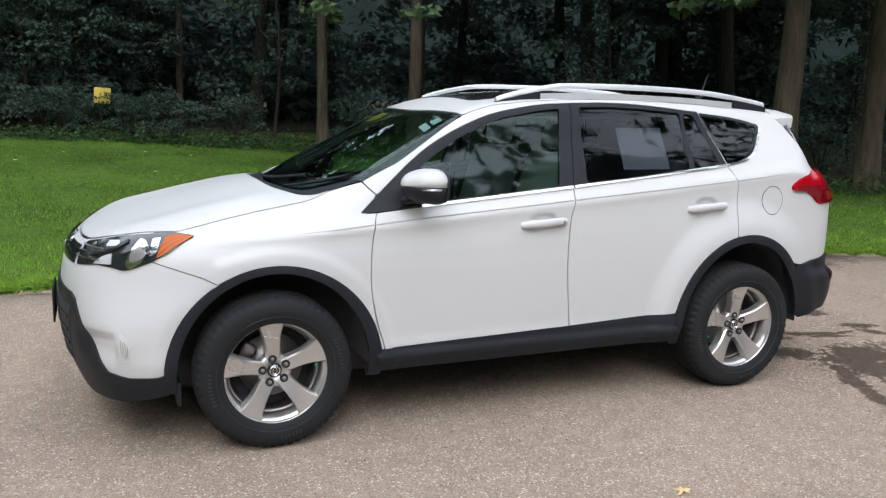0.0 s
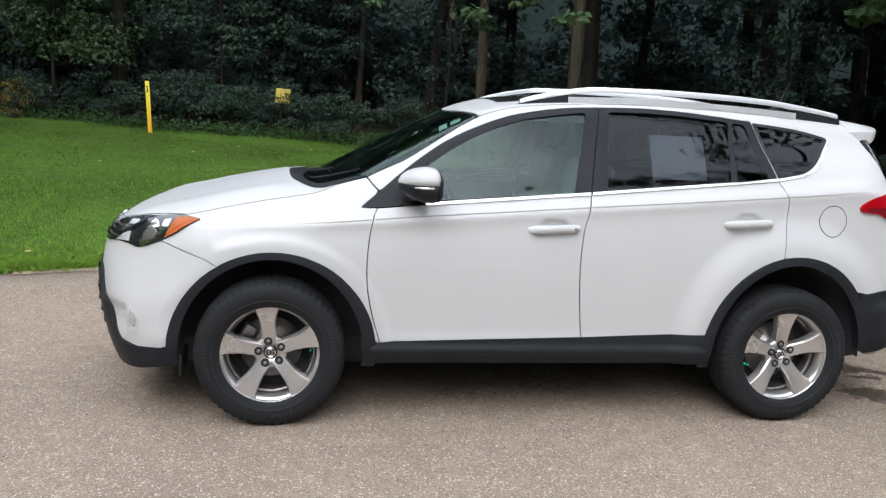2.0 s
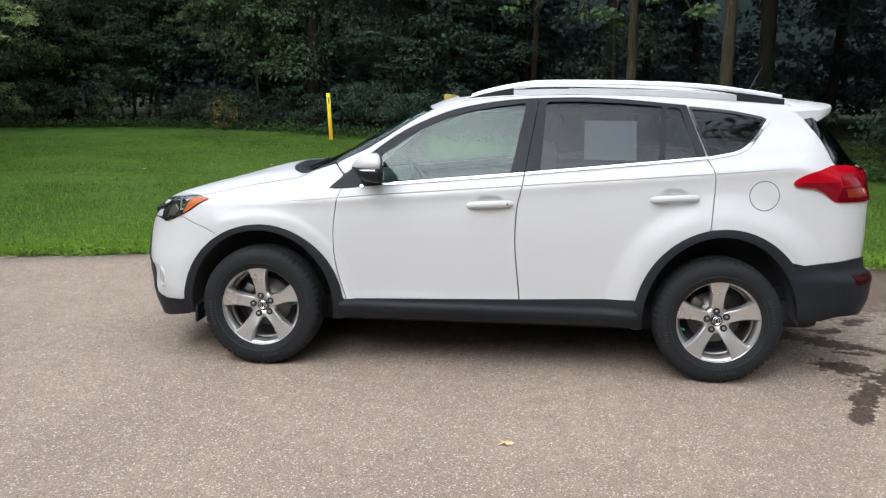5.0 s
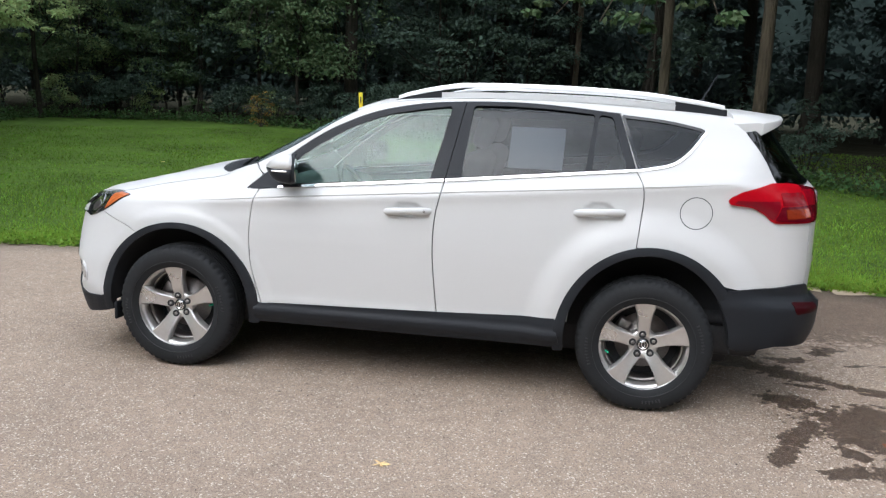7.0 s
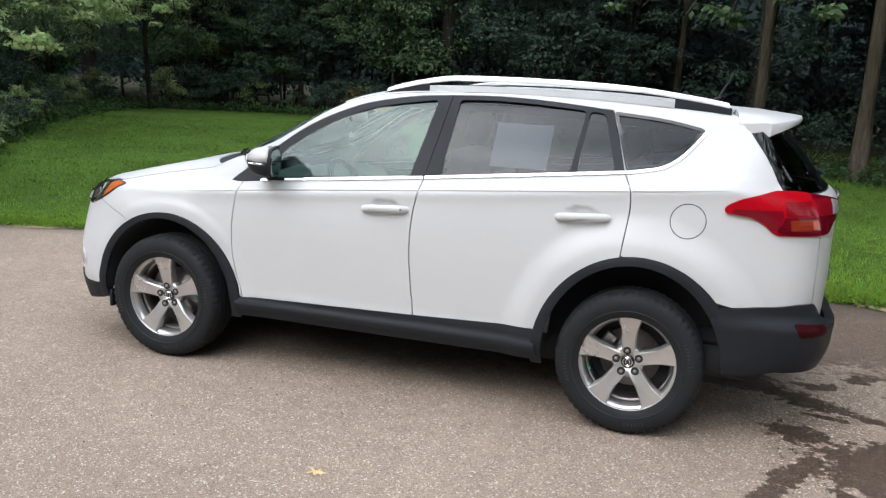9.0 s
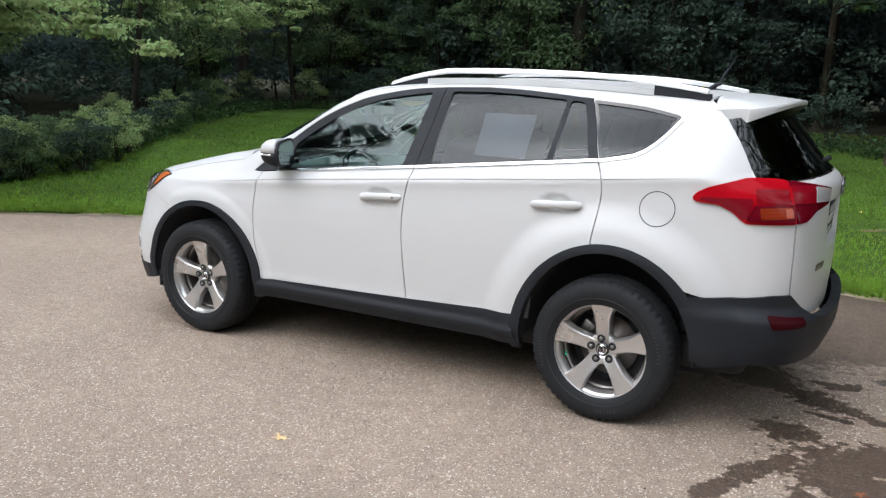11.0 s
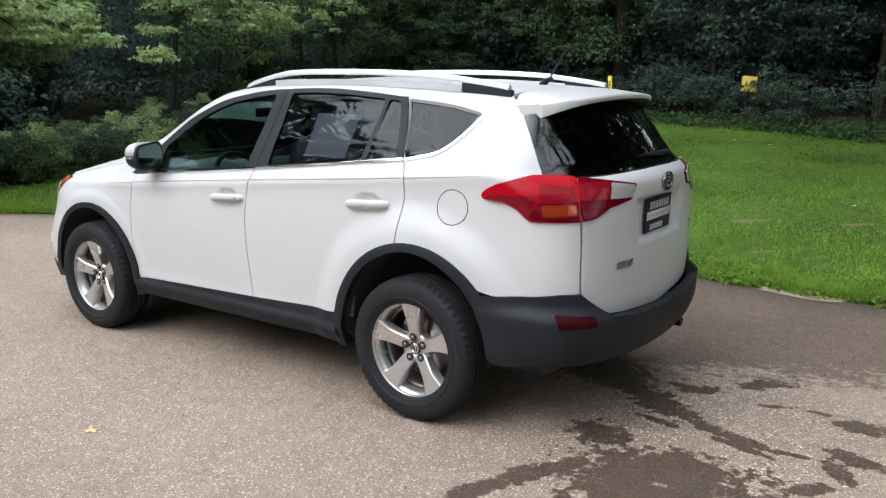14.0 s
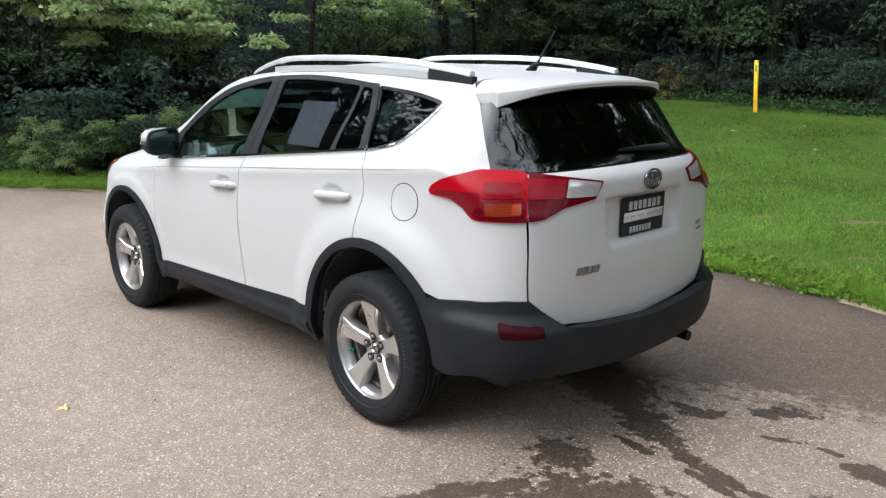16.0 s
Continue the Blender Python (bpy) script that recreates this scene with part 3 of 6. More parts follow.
# deep woods behind: uncountable masses of foliage, their shade put into the leaf colour
for count, near_, far_, leaf, big, top_z in ((260, 1.3, 4.5, .115, .55, 1.0), (520, 3.2, 8.0, .15, 1.0, 6.5), (560, 8.0, 14.0, .23, 1.15, 6.5), (440, 14.0, 22.0, .46, 2.0, 9.0), (200, 9.0, 20.0, .34, 1.5, 1.2)):
    C = np.array([wood_at(a, b) for a, b in zip(rng.uniform(0, length, count), rng.uniform(near_, far_, count)) if a < open_from or b > 8 or rng.uniform() < .12])
    count = len(C)
    z = land_z(C[:, 0], C[:, 1]) + .25 + rng.uniform(0, 1, count) ** 1.2 * top_z
    P, face = leaf_masses(rng, np.column_stack([C, z]), big * rng.uniform(.4, 1.0, count), 115)
    V, F = kites(P, leaf, rng, face=face)
    tagged(fast_mesh("deep_woods", V, F, LEAF_DARK if near_ < 4 else LEAF_SHADED), "dense dim green foliage deep in the woods", "woods", kind="stuff")
C = np.column_stack([np.concatenate([rng.uniform(-30, -5, 160), rng.uniform(-5, 20, 100)]), np.concatenate([rng.uniform(18.5, 27, 160), rng.uniform(23, 32, 100)])])
P, face = leaf_masses(rng, np.column_stack([C, land_z(C[:, 0], C[:, 1]) + .3 + rng.uniform(0, 1, 260) ** 1.2 * 7]), rng.uniform(.7, 1.6, 260), 130)
V, F = kites(P, .28, rng, face=face)
tagged(fast_mesh("deep_woods", V, F, LEAF_SHADED), "dense dim green foliage deep in the woods", "woods", kind="stuff")
for i in range(18):
    x, y = rng.uniform(-18, -5), rng.uniform(17.6, 21.5)
    place(low, int(rng.choice([0, 1, 1, 0])), spot(x, y, rng.uniform(0, 6.28)) @ Matrix.Scale(float(rng.uniform(.7, 1.15)), 4))

# low weeds and ivy along the wood's foot
N = 26000
pts = np.array([wood_at(a, b) for a, b in zip(rng.uniform(0, length, 2500), np.abs(rng.normal(0, .5, 2500)) - .45)])
pick = rng.integers(0, 2500, N)
P = pts[pick] + rng.normal(size=(N, 2)) * .14
V, F = kites(np.column_stack([P, land_z(P[:, 0], P[:, 1]) + .02 + np.abs(rng.normal(size=N)) * .13]), .08, rng, 1.0, 1.3)
tagged(fast_mesh("ground_ivy", V, F, IVY), "low green weeds and ivy at the foot of the woods", "weeds", kind="stuff")

# trees that stand out one by one
for x, y, k, r0, h, l0 in ((5.26, 11.4, 0, .135, 17, (.0, .2)), (3.55, 12.0, 1, .115, 14, (-.1, .3)), (1.53, 19.8, 2, .10, 16, (.1, .3)), (9.3, 5.7, 3, .21, 18, (1.1, .5)),
                       (11.1, 5.6, 4, .18, 17, (.8, .5)), (-4.6, 17.9, 5, .20, 19, (-.3, .3))):
    b = ()
    if k == 1:
        b = (((-.05, -.1, 4.6), (-.7, -3.4, 2.40), 420), ((-.05, -.1, 4.8), (-2.0, -3.2, 2.62), 320), ((-.05, -.1, 4.8), (.5, -3.5, 2.55), 320), ((-.05, -.1, 4.7), (-1.3, -3.6, 2.48), 260))
    if k == 3:
        b = (((.3, .1, 5.0), (-1.8, -.4, 2.72), 300), ((.3, .1, 5.0), (-1.0, .6, 2.85), 260))
    t0 = build_tree("tree", 80 + k, h, r0, (4.0, 4.4, 5.0, 3.7, 3.7, 4.3)[k], (6.4, 3.6, 5.4, 5.6, 5.4, 6.4)[k], (15000, 8000, 6000, 13000, 13000, 12000)[k], .32 if k != 1 else .15, BARK_PALE if k != 5 else BARK, LEAF_MID, l0, 60, b, .05, .8)
    t0.matrix_basis = spot(x, y)
    tagged(t0, ("slim", "slim", "thin", "stout", "tall", "stout")[k] + " tree with bare brown lower trunk at wood edge", "tree", "single trees")
for k, (x, y, fol, l0) in enumerate(((-10.4, -1.6, LEAF_PALE, (3.0, 2.1)), (-11.0, 8.0, LEAF_PALE, (1.2, -.2)), (-12.8, 4.0, LEAF_MID, (2.8, .3)), (-12.4, 15.2, LEAF_PALE, (1.4, -1.2)), (-8.0, 19.6, LEAF_MID, (.5, -1.6)))):
    low_boughs = []
    if k == 0:
        for j in range(15):
            low_boughs.append(((2.2, 1.4, 4.3), (3.1 + 2.8 * ((j * 37) % 15) / 15, 1.9 + 3.0 * j / 15, 1.98 + .62 * ((j * 5) % 7) / 7), 2400))
    elif k == 1:
        for j in range(8):
            low_boughs.append(((.7, -.1, 3.9), (1.6 + 1.2 * ((j * 5) % 8) / 8, -1.6 + 4.2 * j / 8, 2.0 + .5 * ((j * 3) % 4) / 4), 1100))
    elif k > 2:
        for j in range(8):
            low_boughs.append(((.5, -.5, 4.4), (-.6 + 3.2 * ((j * 5) % 8) / 8, -1.2 - 1.6 * j / 8, 2.1 + .9 * ((j * 3) % 4) / 4), 900))
    t0 = build_tree("tree", 95 + k, 8.5, .07, 2.6, 2.6, (2400, 5000, 6000, 7000, 7000)[k], .085, BARK, fol, l0, 60, low_boughs, ball=.42)
    t0.matrix_basis = spot(x, y)
    tagged(t0, "broad tree with low overhanging pale green boughs", "tree", "overhanging trees")
for k in range(19):
    u = k / 25
    x, y = -7.5 - 1.6 * u + .5 * math.sin(k * 2.3), .9 + 6.6 * u
    put(bushes[(2, 0, 2, 0, 0)[k % 5]], spot(x, y, k * 1.7) @ Matrix.Scale(.30 + .08 * u + .24 * abs(math.sin(k * 1.3)), 4))

bank = np.array([(-6.9, 1.2), (-6.75, 2.2), (-6.75, 3.6), (-8.0, 5.4), (-10.1, 8.5), (-13.0, 12.9)])
for k in range(30):
    u = (k / 29) ** .85 * 5
    i = min(int(u), 4)
    x, y = bank[i] + (bank[i + 1] - bank[i]) * (u - i)
    put(bushes[(2, 0, 2, 0, 1)[k % 5]], spot(x - .25 * abs(math.sin(k * 2.1)), y + .2 * math.sin(k * 1.7), k * 1.3) @ Matrix.Scale(.30 + .26 * abs(math.sin(k * 1.9)), 4))

# the far side of the clearing, behind the camera: woods that show in the glass
rng = np.random.default_rng(15)
for i in range(34):
    u = (i + rng.uniform(.2, .8)) / 34
    a = math.pi * (1.02 + .96 * u)
    d = rng.uniform(16.5, 21) + 4 * abs(u - .5) + (7 if u > .84 else 0)
    x, y = 1.5 + d * math.cos(a) * 1.15, -1 + d * math.sin(a)
    put(tall[i % 3], Matrix.Translation((x, y, -.06)) @ Matrix.Rotation(rng.uniform(0, 6.28), 4, "Z") @ Matrix.Scale(float(rng.uniform(1.0, 1.3)) * (.58 if .20 < u < .43 else .62 if .4 < u < .55 else .85 if .5 < u < .62 else 1.15 if .6 < u < .80 else 1.2 if .08 < u < .17 else 1.0), 4))

airy = tagged(build_tree("tree", 130, 12.5, .16, 4.4, 3.4, 1500, .24, BARK, LEAF_MID, (.4, .2), 40), "tall tree with an airy open crown beside the drive", "tree", "woodland trees")
airy.matrix_basis = spot(9.6, 2.4)
# stands out of view: added so that its crown darkens the right-hand lawn
shade = tagged(build_tree("tree", 131, 13, .20, 3.6, 4.6, 9000, .30, BARK, LEAF_MID, (-1.6, 2.6), 60, ball=.85), "unseen tall tree with a broad dense crown, added to shade the lawn", "tree", "woodland trees")
shade.matrix_basis = spot(10.2, 2.0)
copy_thing(airy, spot(11.6, .2, 2.0))
over = tagged(build_tree("tree", 133, 15, .19, 5.6, 3.8, 1900, .27, BARK, LEAF_MID, (-2.4, -5.4), 44), "leaning tree whose airy crown overhangs the drive", "tree", "woodland trees")
over.matrix_basis = spot(10.2, 1.9)
# pale trees out of view, added to give the front door glass green
pale_tree = tagged(build_tree("tree", 140, 7.4, .13, .7, 3.2, 4200, .26, BARK, LEAF_PALE, (.3, .2), 50), "unseen broad light green tree with foliage down to the grass", "tree", "pale trees across the lawn")
pale_tree.matrix_basis = Matrix.Translation((-12.5, -5.2, -.06))
for x, y, k in ((-12.0, -9.0, .95), (-15.5, -7.2, 1.15), (-10.5, -12.2, .9)):
    put(pale_tree, Matrix.Translation((x, y, -.06)) @ Matrix.Rotation(x * 1.7, 4, "Z") @ Matrix.Scale(k, 4))
for i in range(7):
    a = math.pi * (1.03 + .028 * i)
    put(tall[i % 3], Matrix.Translation((1.5 + 27 * math.cos(a), -1 + 25 * math.sin(a), -.06)) @ Matrix.Rotation(i * 1.9, 4, "Z") @ Matrix.Scale(1.35, 4))
for x, y, k, q in ((10.5, 13.0, 1, 1.2), (7.5, 17.0, 2, 1.2), (12.5, 10.5, 0, 1.2), (3.5, 19.5, 1, 1.15), (-2.0, 21.0, 0, 1.15)):
    put(tall[k], Matrix.Translation((x, y, float(land_z(np.array(x), np.array(y))))) @ Matrix.Rotation(x * 3.1, 4, "Z") @ Matrix.Scale(q, 4))

# far distance: a plain belt of trees beyond all, wood shade in its colour
V, F = [], []
ring = 90
for k in range(ring):
    a = 2 * math.pi * k / ring
    h = 20 + 3 * noise.noise(Vector((math.cos(a) * 5, math.sin(a) * 5, 0)))
    V += [(75 * math.cos(a), 75 * math.sin(a), -1), (75 * math.cos(a), 75 * math.sin(a), h)]
for k in range(ring):
    j = (k + 1) % ring
    F.append((2 * k, 2 * j, 2 * j + 1, 2 * k + 1))
tagged(part("backdrop", (V, F), material("far_trees_shaded", (0.015, 0.022, 0.020), 1.0, 0, 0.5, .5, 3, spec=0.0)), "distant dark belt of trees", "backdrop", kind="structure")

# grass blades, dense near the asphalt
rng = np.random.default_rng(21)
N = 330000
x = rng.uniform(-13, 12, N)
d = np.concatenate([np.abs(rng.normal(0, .25, N // 5)) + rng.uniform(-.05, .05, N // 5), rng.uniform(0, 1, N - N // 5) ** 2.0 * 14.5])
tufts = np.array([noise.noise(Vector((a * 2.2, 1, 0))) + .6 * noise.noise(Vector((a * 7, 4, 0))) for a in x[:N // 5]])
d[:N // 5] -= .10 * np.clip(tufts, -.4, 1)
y = edge_y(x) + d
patchy = np.array([noise.noise(Vector((a * .8, c * .8, 2))) + .7 * noise.noise(Vector((a * 2.9, c * 2.9, 6))) for a, c in zip(x, y)])
L = rng.uniform(.022, .058, N) * np.clip(1 + .9 * patchy, .45, 2.0) * np.where(d < .4, 1.25, 1.0) * np.where(d > 5, .7, 1)
a = rng.uniform(0, 6.283, N)
zb = np.maximum(land_z(x, y), 0)
lean = rng.normal(size=(N, 2)) * .45
w = rng.uniform(.002, .0042, N) * (1 + d * .07)
V = np.stack([np.column_stack([x - np.cos(a) * w, y - np.sin(a) * w, zb]), np.column_stack([x + np.cos(a) * w, y + np.sin(a) * w, zb]),
              np.column_stack([x + lean[:, 0] * L, y + lean[:, 1] * L, zb + L])], 1).reshape(-1, 3)
F = np.arange(3 * N).reshape(-1, 3)
# lighter blades thin out towards the woods, painting in the lawn's fall of light
lit_part = d < np.abs(rng.normal(0, 3.8, N)) + .3
tagged(fast_mesh("grass", V.reshape(-1, 3, 3)[~lit_part].reshape(-1, 3), np.arange(3 * int((~lit_part).sum())).reshape(-1, 3), BLADE), "short mown deep green grass blades", "grass", kind="stuff")
tagged(fast_mesh("edge_grass", V.reshape(-1, 3, 3)[lit_part].reshape(-1, 3), np.arange(3 * int(lit_part.sum())).reshape(-1, 3), BLADE_LIGHT), "light green grass along the asphalt edge, brighter light in its colour", "grass", kind="stuff")
N = 15000
pc = np.column_stack([rng.uniform(-12, 11, 760), rng.uniform(0, 1, 760) ** 1.2 * 11])
pick = rng.integers(0, 760, N)
x, d = pc[pick, 0] + rng.normal(size=N) * .16, np.abs(pc[pick, 1] + rng.normal(size=N) * .12)
y = edge_y(x) + d + .02
V, F = kites(np.column_stack([x, y, land_z(x, y) + rng.uniform(.01, .045, N)]), .03, rng, 1.5, 1.2)
tagged(fast_mesh("clover", V, F, WEED), "pale green clover and broad weeds in the lawn", "weeds", kind="stuff")
# broad-leaved weeds along the edge of the asphalt
N = 15000
tx = rng.uniform(-12, 11, 1100)
pick = rng.integers(0, 1100, N)
x = tx[pick] + rng.normal(size=N) * .07
d = np.clip((rng.uniform(0, 1, 1100) ** 1.6 * .62 - .03)[pick] + rng.normal(size=N) * .05, -.12, .6)
high = rng.uniform(.012, .065, 1100)[pick] * np.clip(1.15 - d, .4, 1.2)
y = edge_y(x) + d
V, F = kites(np.column_stack([x, y, np.maximum(land_z(x, y), .0) + .008 + rng.uniform(0, 1, N) * high]), .038, rng, 1.4, 1.35)
tagged(fast_mesh("edge_weeds", V, F, WEED), "bright green broad-leaved weeds along the asphalt edge", "weeds", kind="stuff")
# worn bare patches in the lawn
for px, py, rx, ry in ((2.53, 5.23, .30, .09), (1.72, 4.94, .17, .06), (3.60, 5.58, .24, .08), (3.05, 3.95, .14, .05)):
    ring_ = []
    for k in range(28):
        a = 2 * math.pi * k / 28
        r = 1 + .45 * noise.noise(Vector((math.cos(a) * 1.7 + px, math.sin(a) * 1.7, py)))
        u, v = rx * r * math.cos(a), ry * r * math.sin(a)
        qx, qy = px + u * .72 - v * .69, py + u * .69 + v * .72
        ring_.append((qx, qy, float(land_z(np.array(qx), np.array(qy))) - .002))
    ring_.append((px, py, float(land_z(np.array(px), np.array(py))) + .008))
    tagged(part("bare_patch", (ring_, [(28, k, (k + 1) % 28) for k in range(28)]), SOIL), "worn bare patch of dry soil in the lawn", "soil", kind="structure")
# yellowing shrub
yb = tagged(build_bush("shrub", 77, 1.2, .5, 500, .08, LEAF_YELLOW), "small shrub with yellow-orange leaves", "shrub")
yb.matrix_basis = spot(-6.6, 16.3) @ Matrix.Scale(.7, 4)


def faded_post():
    """Yellow plastic, lemon where it has faded at the head and orange at the foot."""
    m = material("faded_yellow", (0.80, 0.50, 0.02), 0.5, 0, 0.12, 6, 60)
    n, l = m.node_tree.nodes, m.node_tree.links
    z, ramp_ = n.new("ShaderNodeSeparateXYZ"), n.new("ShaderNodeMapRange")
    l.new(n["Texture Coordinate"].outputs["Object"], z.inputs[0])
    ramp_.inputs["From Min"].default_value, ramp_.inputs["From Max"].default_value = .2, 1.0
    ramp_.inputs["To Min"].default_value, ramp_.inputs["To Max"].default_value = .485, .535
    l.new(z.outputs[2], ramp_.inputs["Value"]), l.new(ramp_.outputs[0], n["Hue/Saturation/Value"].inputs["Hue"])
    return m


def marker_post():
    top = new("marker_post")
    part("post", block(-.045, .045, -.02, .02, -.2, 1.12, .008), faded_post(), top)
    part("sticker", block(-.018, .018, -.0225, -.0205, .88, 1.02, 0), material("dull_print", (.16, .14, .03), .6, 0, .4, 20, 90), top)
    return tagged(top, "slim yellow plastic utility marker post in the lawn", "marker post")


marker_post().matrix_basis = spot(-3.27, 14.50) @ Matrix.Rotation(radians(-3), 4, "Y")
sg = tagged(new("warning_sign"), "small square yellow sign on a thin post", "sign")
part("post", tube([(0, .02, -.2), (0, .02, 1.12)], .02, 8), BARK, sg)
part("plate", block(-.17, .17, -.006, .006, .76, 1.10, .01), YELLOW_SHADED, sg)
sg.matrix_basis = spot(-.53, 15.61) @ Matrix.Rotation(radians(4), 4, "Y")
put(bushes[1], spot(.02, 15.5, 1.1) @ Matrix.Scale(.80, 4))
put(bushes[1], spot(-1.25, 15.75, 2.3) @ Matrix.Scale(.55, 4))
stake = tagged(new("stake"), "thin weathered grey stake with a red foot in undergrowth", "stake")
part("shaft", tube([(0, 0, .10), (.005, 0, .40), (.012, 0, .68)], [.026, .026, .024], 8), material("weathered_grey", (.30, .30, .29), .8, 0, .3, 8, 60), stake)
part("foot", tube([(0, 0, -.15), (0, 0, .11)], .027, 8), material("faded_red", (.26, .045, .035), .7, 0, .3, 8, 60), stake, "faded red foot")
stake.matrix_basis = spot(.38, 15.95)
lf = np.random.default_rng(5)


def fallen_leaf():
    ang = np.linspace(0, 2 * math.pi, 22, endpoint=False)
    V = [(0, 0, .012)] + [((.034 + .022 * math.cos(5 * q)) * math.cos(q) * 1.15, (.034 + .022 * math.cos(5 * q)) * math.sin(q), .006 + .006 * math.sin(3 * q)) for q in ang]
    return V, [(0, 1 + k, 1 + (k + 1) % 22) for k in range(22)]


# small grit and crumbs lying about on the asphalt
N = 260
gp = np.column_stack([lf.uniform(-2.5, 5.5, N), lf.uniform(-3.6, -.2, N) * lf.uniform(.3, 1, N), np.full(N, .002)])
gp[:90, 0], gp[:90, 1] = lf.normal(.9, .55, 90), lf.normal(-1.05, .22, 90)
gs = lf.uniform(.0014, .0042, N)
cube = np.array([(-1, -1, 0), (1, -1, 0), (1, 1, 0), (-1, 1, 0), (-.6, -.5, 1), (.5, -.6, 1), (.6, .5, 1), (-.5, .6, 1)], float)
V = (gp[:, None, :] + cube[None] * gs[:, None, None] * lf.uniform(.6, 1.2, (N, 8, 1))).reshape(-1, 3)
quads = np.array([(0, 1, 5, 4), (1, 2, 6, 5), (2, 3, 7, 6), (3, 0, 4, 7), (4, 5, 6, 7)])
F = (np.arange(N)[:, None, None] * 8 + quads[None]).reshape(-1, 4)
tagged(fast_mesh("grit", V, F, material("grit", (.07, .055, .045), .9, 0, .3, per="island", spread=.7)), "scattered dark grit and crumbs on the asphalt", "grit", kind="stuff")
lv = tagged(part("fallen_leaf", fallen_leaf(), material("dry_leaf", (.66, .47, .22), .7, 0, .2)), "dry orange-yellow fallen leaf on the asphalt", "leaf", "fallen leaves")
lv.matrix_basis = Matrix.Translation((1.50, -1.87, .004)) @ Matrix.Scale(.72, 4)
old = tagged(part("fallen_leaf", fallen_leaf(), material("rusty_leaf", (.26, .095, .045), .8, 0, .3)), "rust-brown wet fallen leaf on the stained asphalt", "leaf", "fallen leaves")
old.matrix_basis = Matrix.Translation((3.86, -1.02, .003)) @ Matrix.Rotation(1.2, 4, "Z") @ Matrix.Diagonal((.75, .55, .4, 1))
for k, (x, y) in enumerate(((.2, 12.5), (-1.2, 12.3), (-1.9, 11.0), (-3.1, 9.2), (1.0, 12.0), (.2, 9.6), (3.4, 6.4), (-5.0, 8.1))):
    copy_thing(lv, spot(x, y, k * 1.9) @ Matrix.Translation((0, 0, .045)) @ Matrix.Scale(.9 + .1 * (k % 3), 4))
copy_thing(lv, Matrix.Translation((-2.3, 3.1, .06)) @ Matrix.Rotation(2.2, 4, "Z"))

# ---------------------------------------------------------------- body form
def table(pairs, sigma=0.02, step=0.005):
    """A smoothed function through the pairs."""
    a = np.array(pairs, float)
    s = np.arange(a[0, 0] - 0.3, a[-1, 0] + 0.3, step)
    lo = a[0, 1] + (s - a[0, 0]) * (a[1, 1] - a[0, 1]) / (a[1, 0] - a[0, 0])
    hi = a[-1, 1] + (s - a[-1, 0]) * (a[-1, 1] - a[-2, 1]) / (a[-1, 0] - a[-2, 0])
    v = np.where(s < a[0, 0], lo, np.where(s > a[-1, 0], hi, np.interp(s, a[:, 0], a[:, 1])))
    n = int(3 * sigma / step) + 1
    k = np.exp(-0.5 * (np.arange(-n, n + 1) * step / sigma) ** 2)
    v = np.convolve(np.pad(v, n, mode="edge"), k / k.sum(), mode="valid")
    return lambda q: np.interp(q, s, v)


def smax(a, b, k):
    h = np.maximum(k - np.abs(a - b), 0) / k
    return np.maximum(a, b) + h * h * k * 0.25


def smin(a, b, k):
    return -smax(-a, -b, k)


def step01(a, b, q):
    s = np.clip((q - a) / (b - a), 0, 1)
    return s * s * (3 - 2 * s)


SIDE = table([(.10, .78), (.30, .830), (.43, .856), (.475, .850), (.6, .856), (.8, .861), (.92, .858), (1.0, .852), (1.05, .851), (1.096, .857),
              (1.112, .843), (1.17, .800), (1.27, .755), (1.40, .690), (1.5, .648), (1.59, .608), (1.70, .55)], 0.013)
TAPER = table([(-1.0, .10), (-.7, .05), (-.4, .022), (0, .008), (.5, .0), (1.5, .0), (2.2, .006), (2.6, .026), (2.95, .05), (3.2, .075),
               (3.4, .10), (3.6, .14)], 0.10)
HOOD = table([(-.95, .84), (-.85, .905), (-.75, .955), (-.6, 1.005), (-.3, 1.07), (0, 1.118), (.2, 1.143), (.5, 1.16)], 0.05)
ROOF = table([(.6, 1.44), (.8, 1.525), (.95, 1.575), (1.1, 1.61), (1.4, 1.645), (1.7, 1.659), (2.0, 1.662), (2.4, 1.655), (2.9, 1.625),
              (3.1, 1.608), (3.4, 1.575)], 0.08)
FRONT = table([(.15, -.78), (.25, -.83), (.35, -.87), (.5, -.898), (.62, -.905), (.72, -.897), (.80, -.882), (.88, -.855), (.95, -.81), (1.05, -.70)], 0.025)
REAR = table([(.2, 3.47), (.35, 3.53), (.5, 3.555), (.65, 3.565), (.8, 3.575), (1.0, 3.572), (1.19, 3.582), (1.225, 3.555), (1.25, 3.51),
              (1.4, 3.395), (1.54, 3.285), (1.70, 3.15)], 0.012)


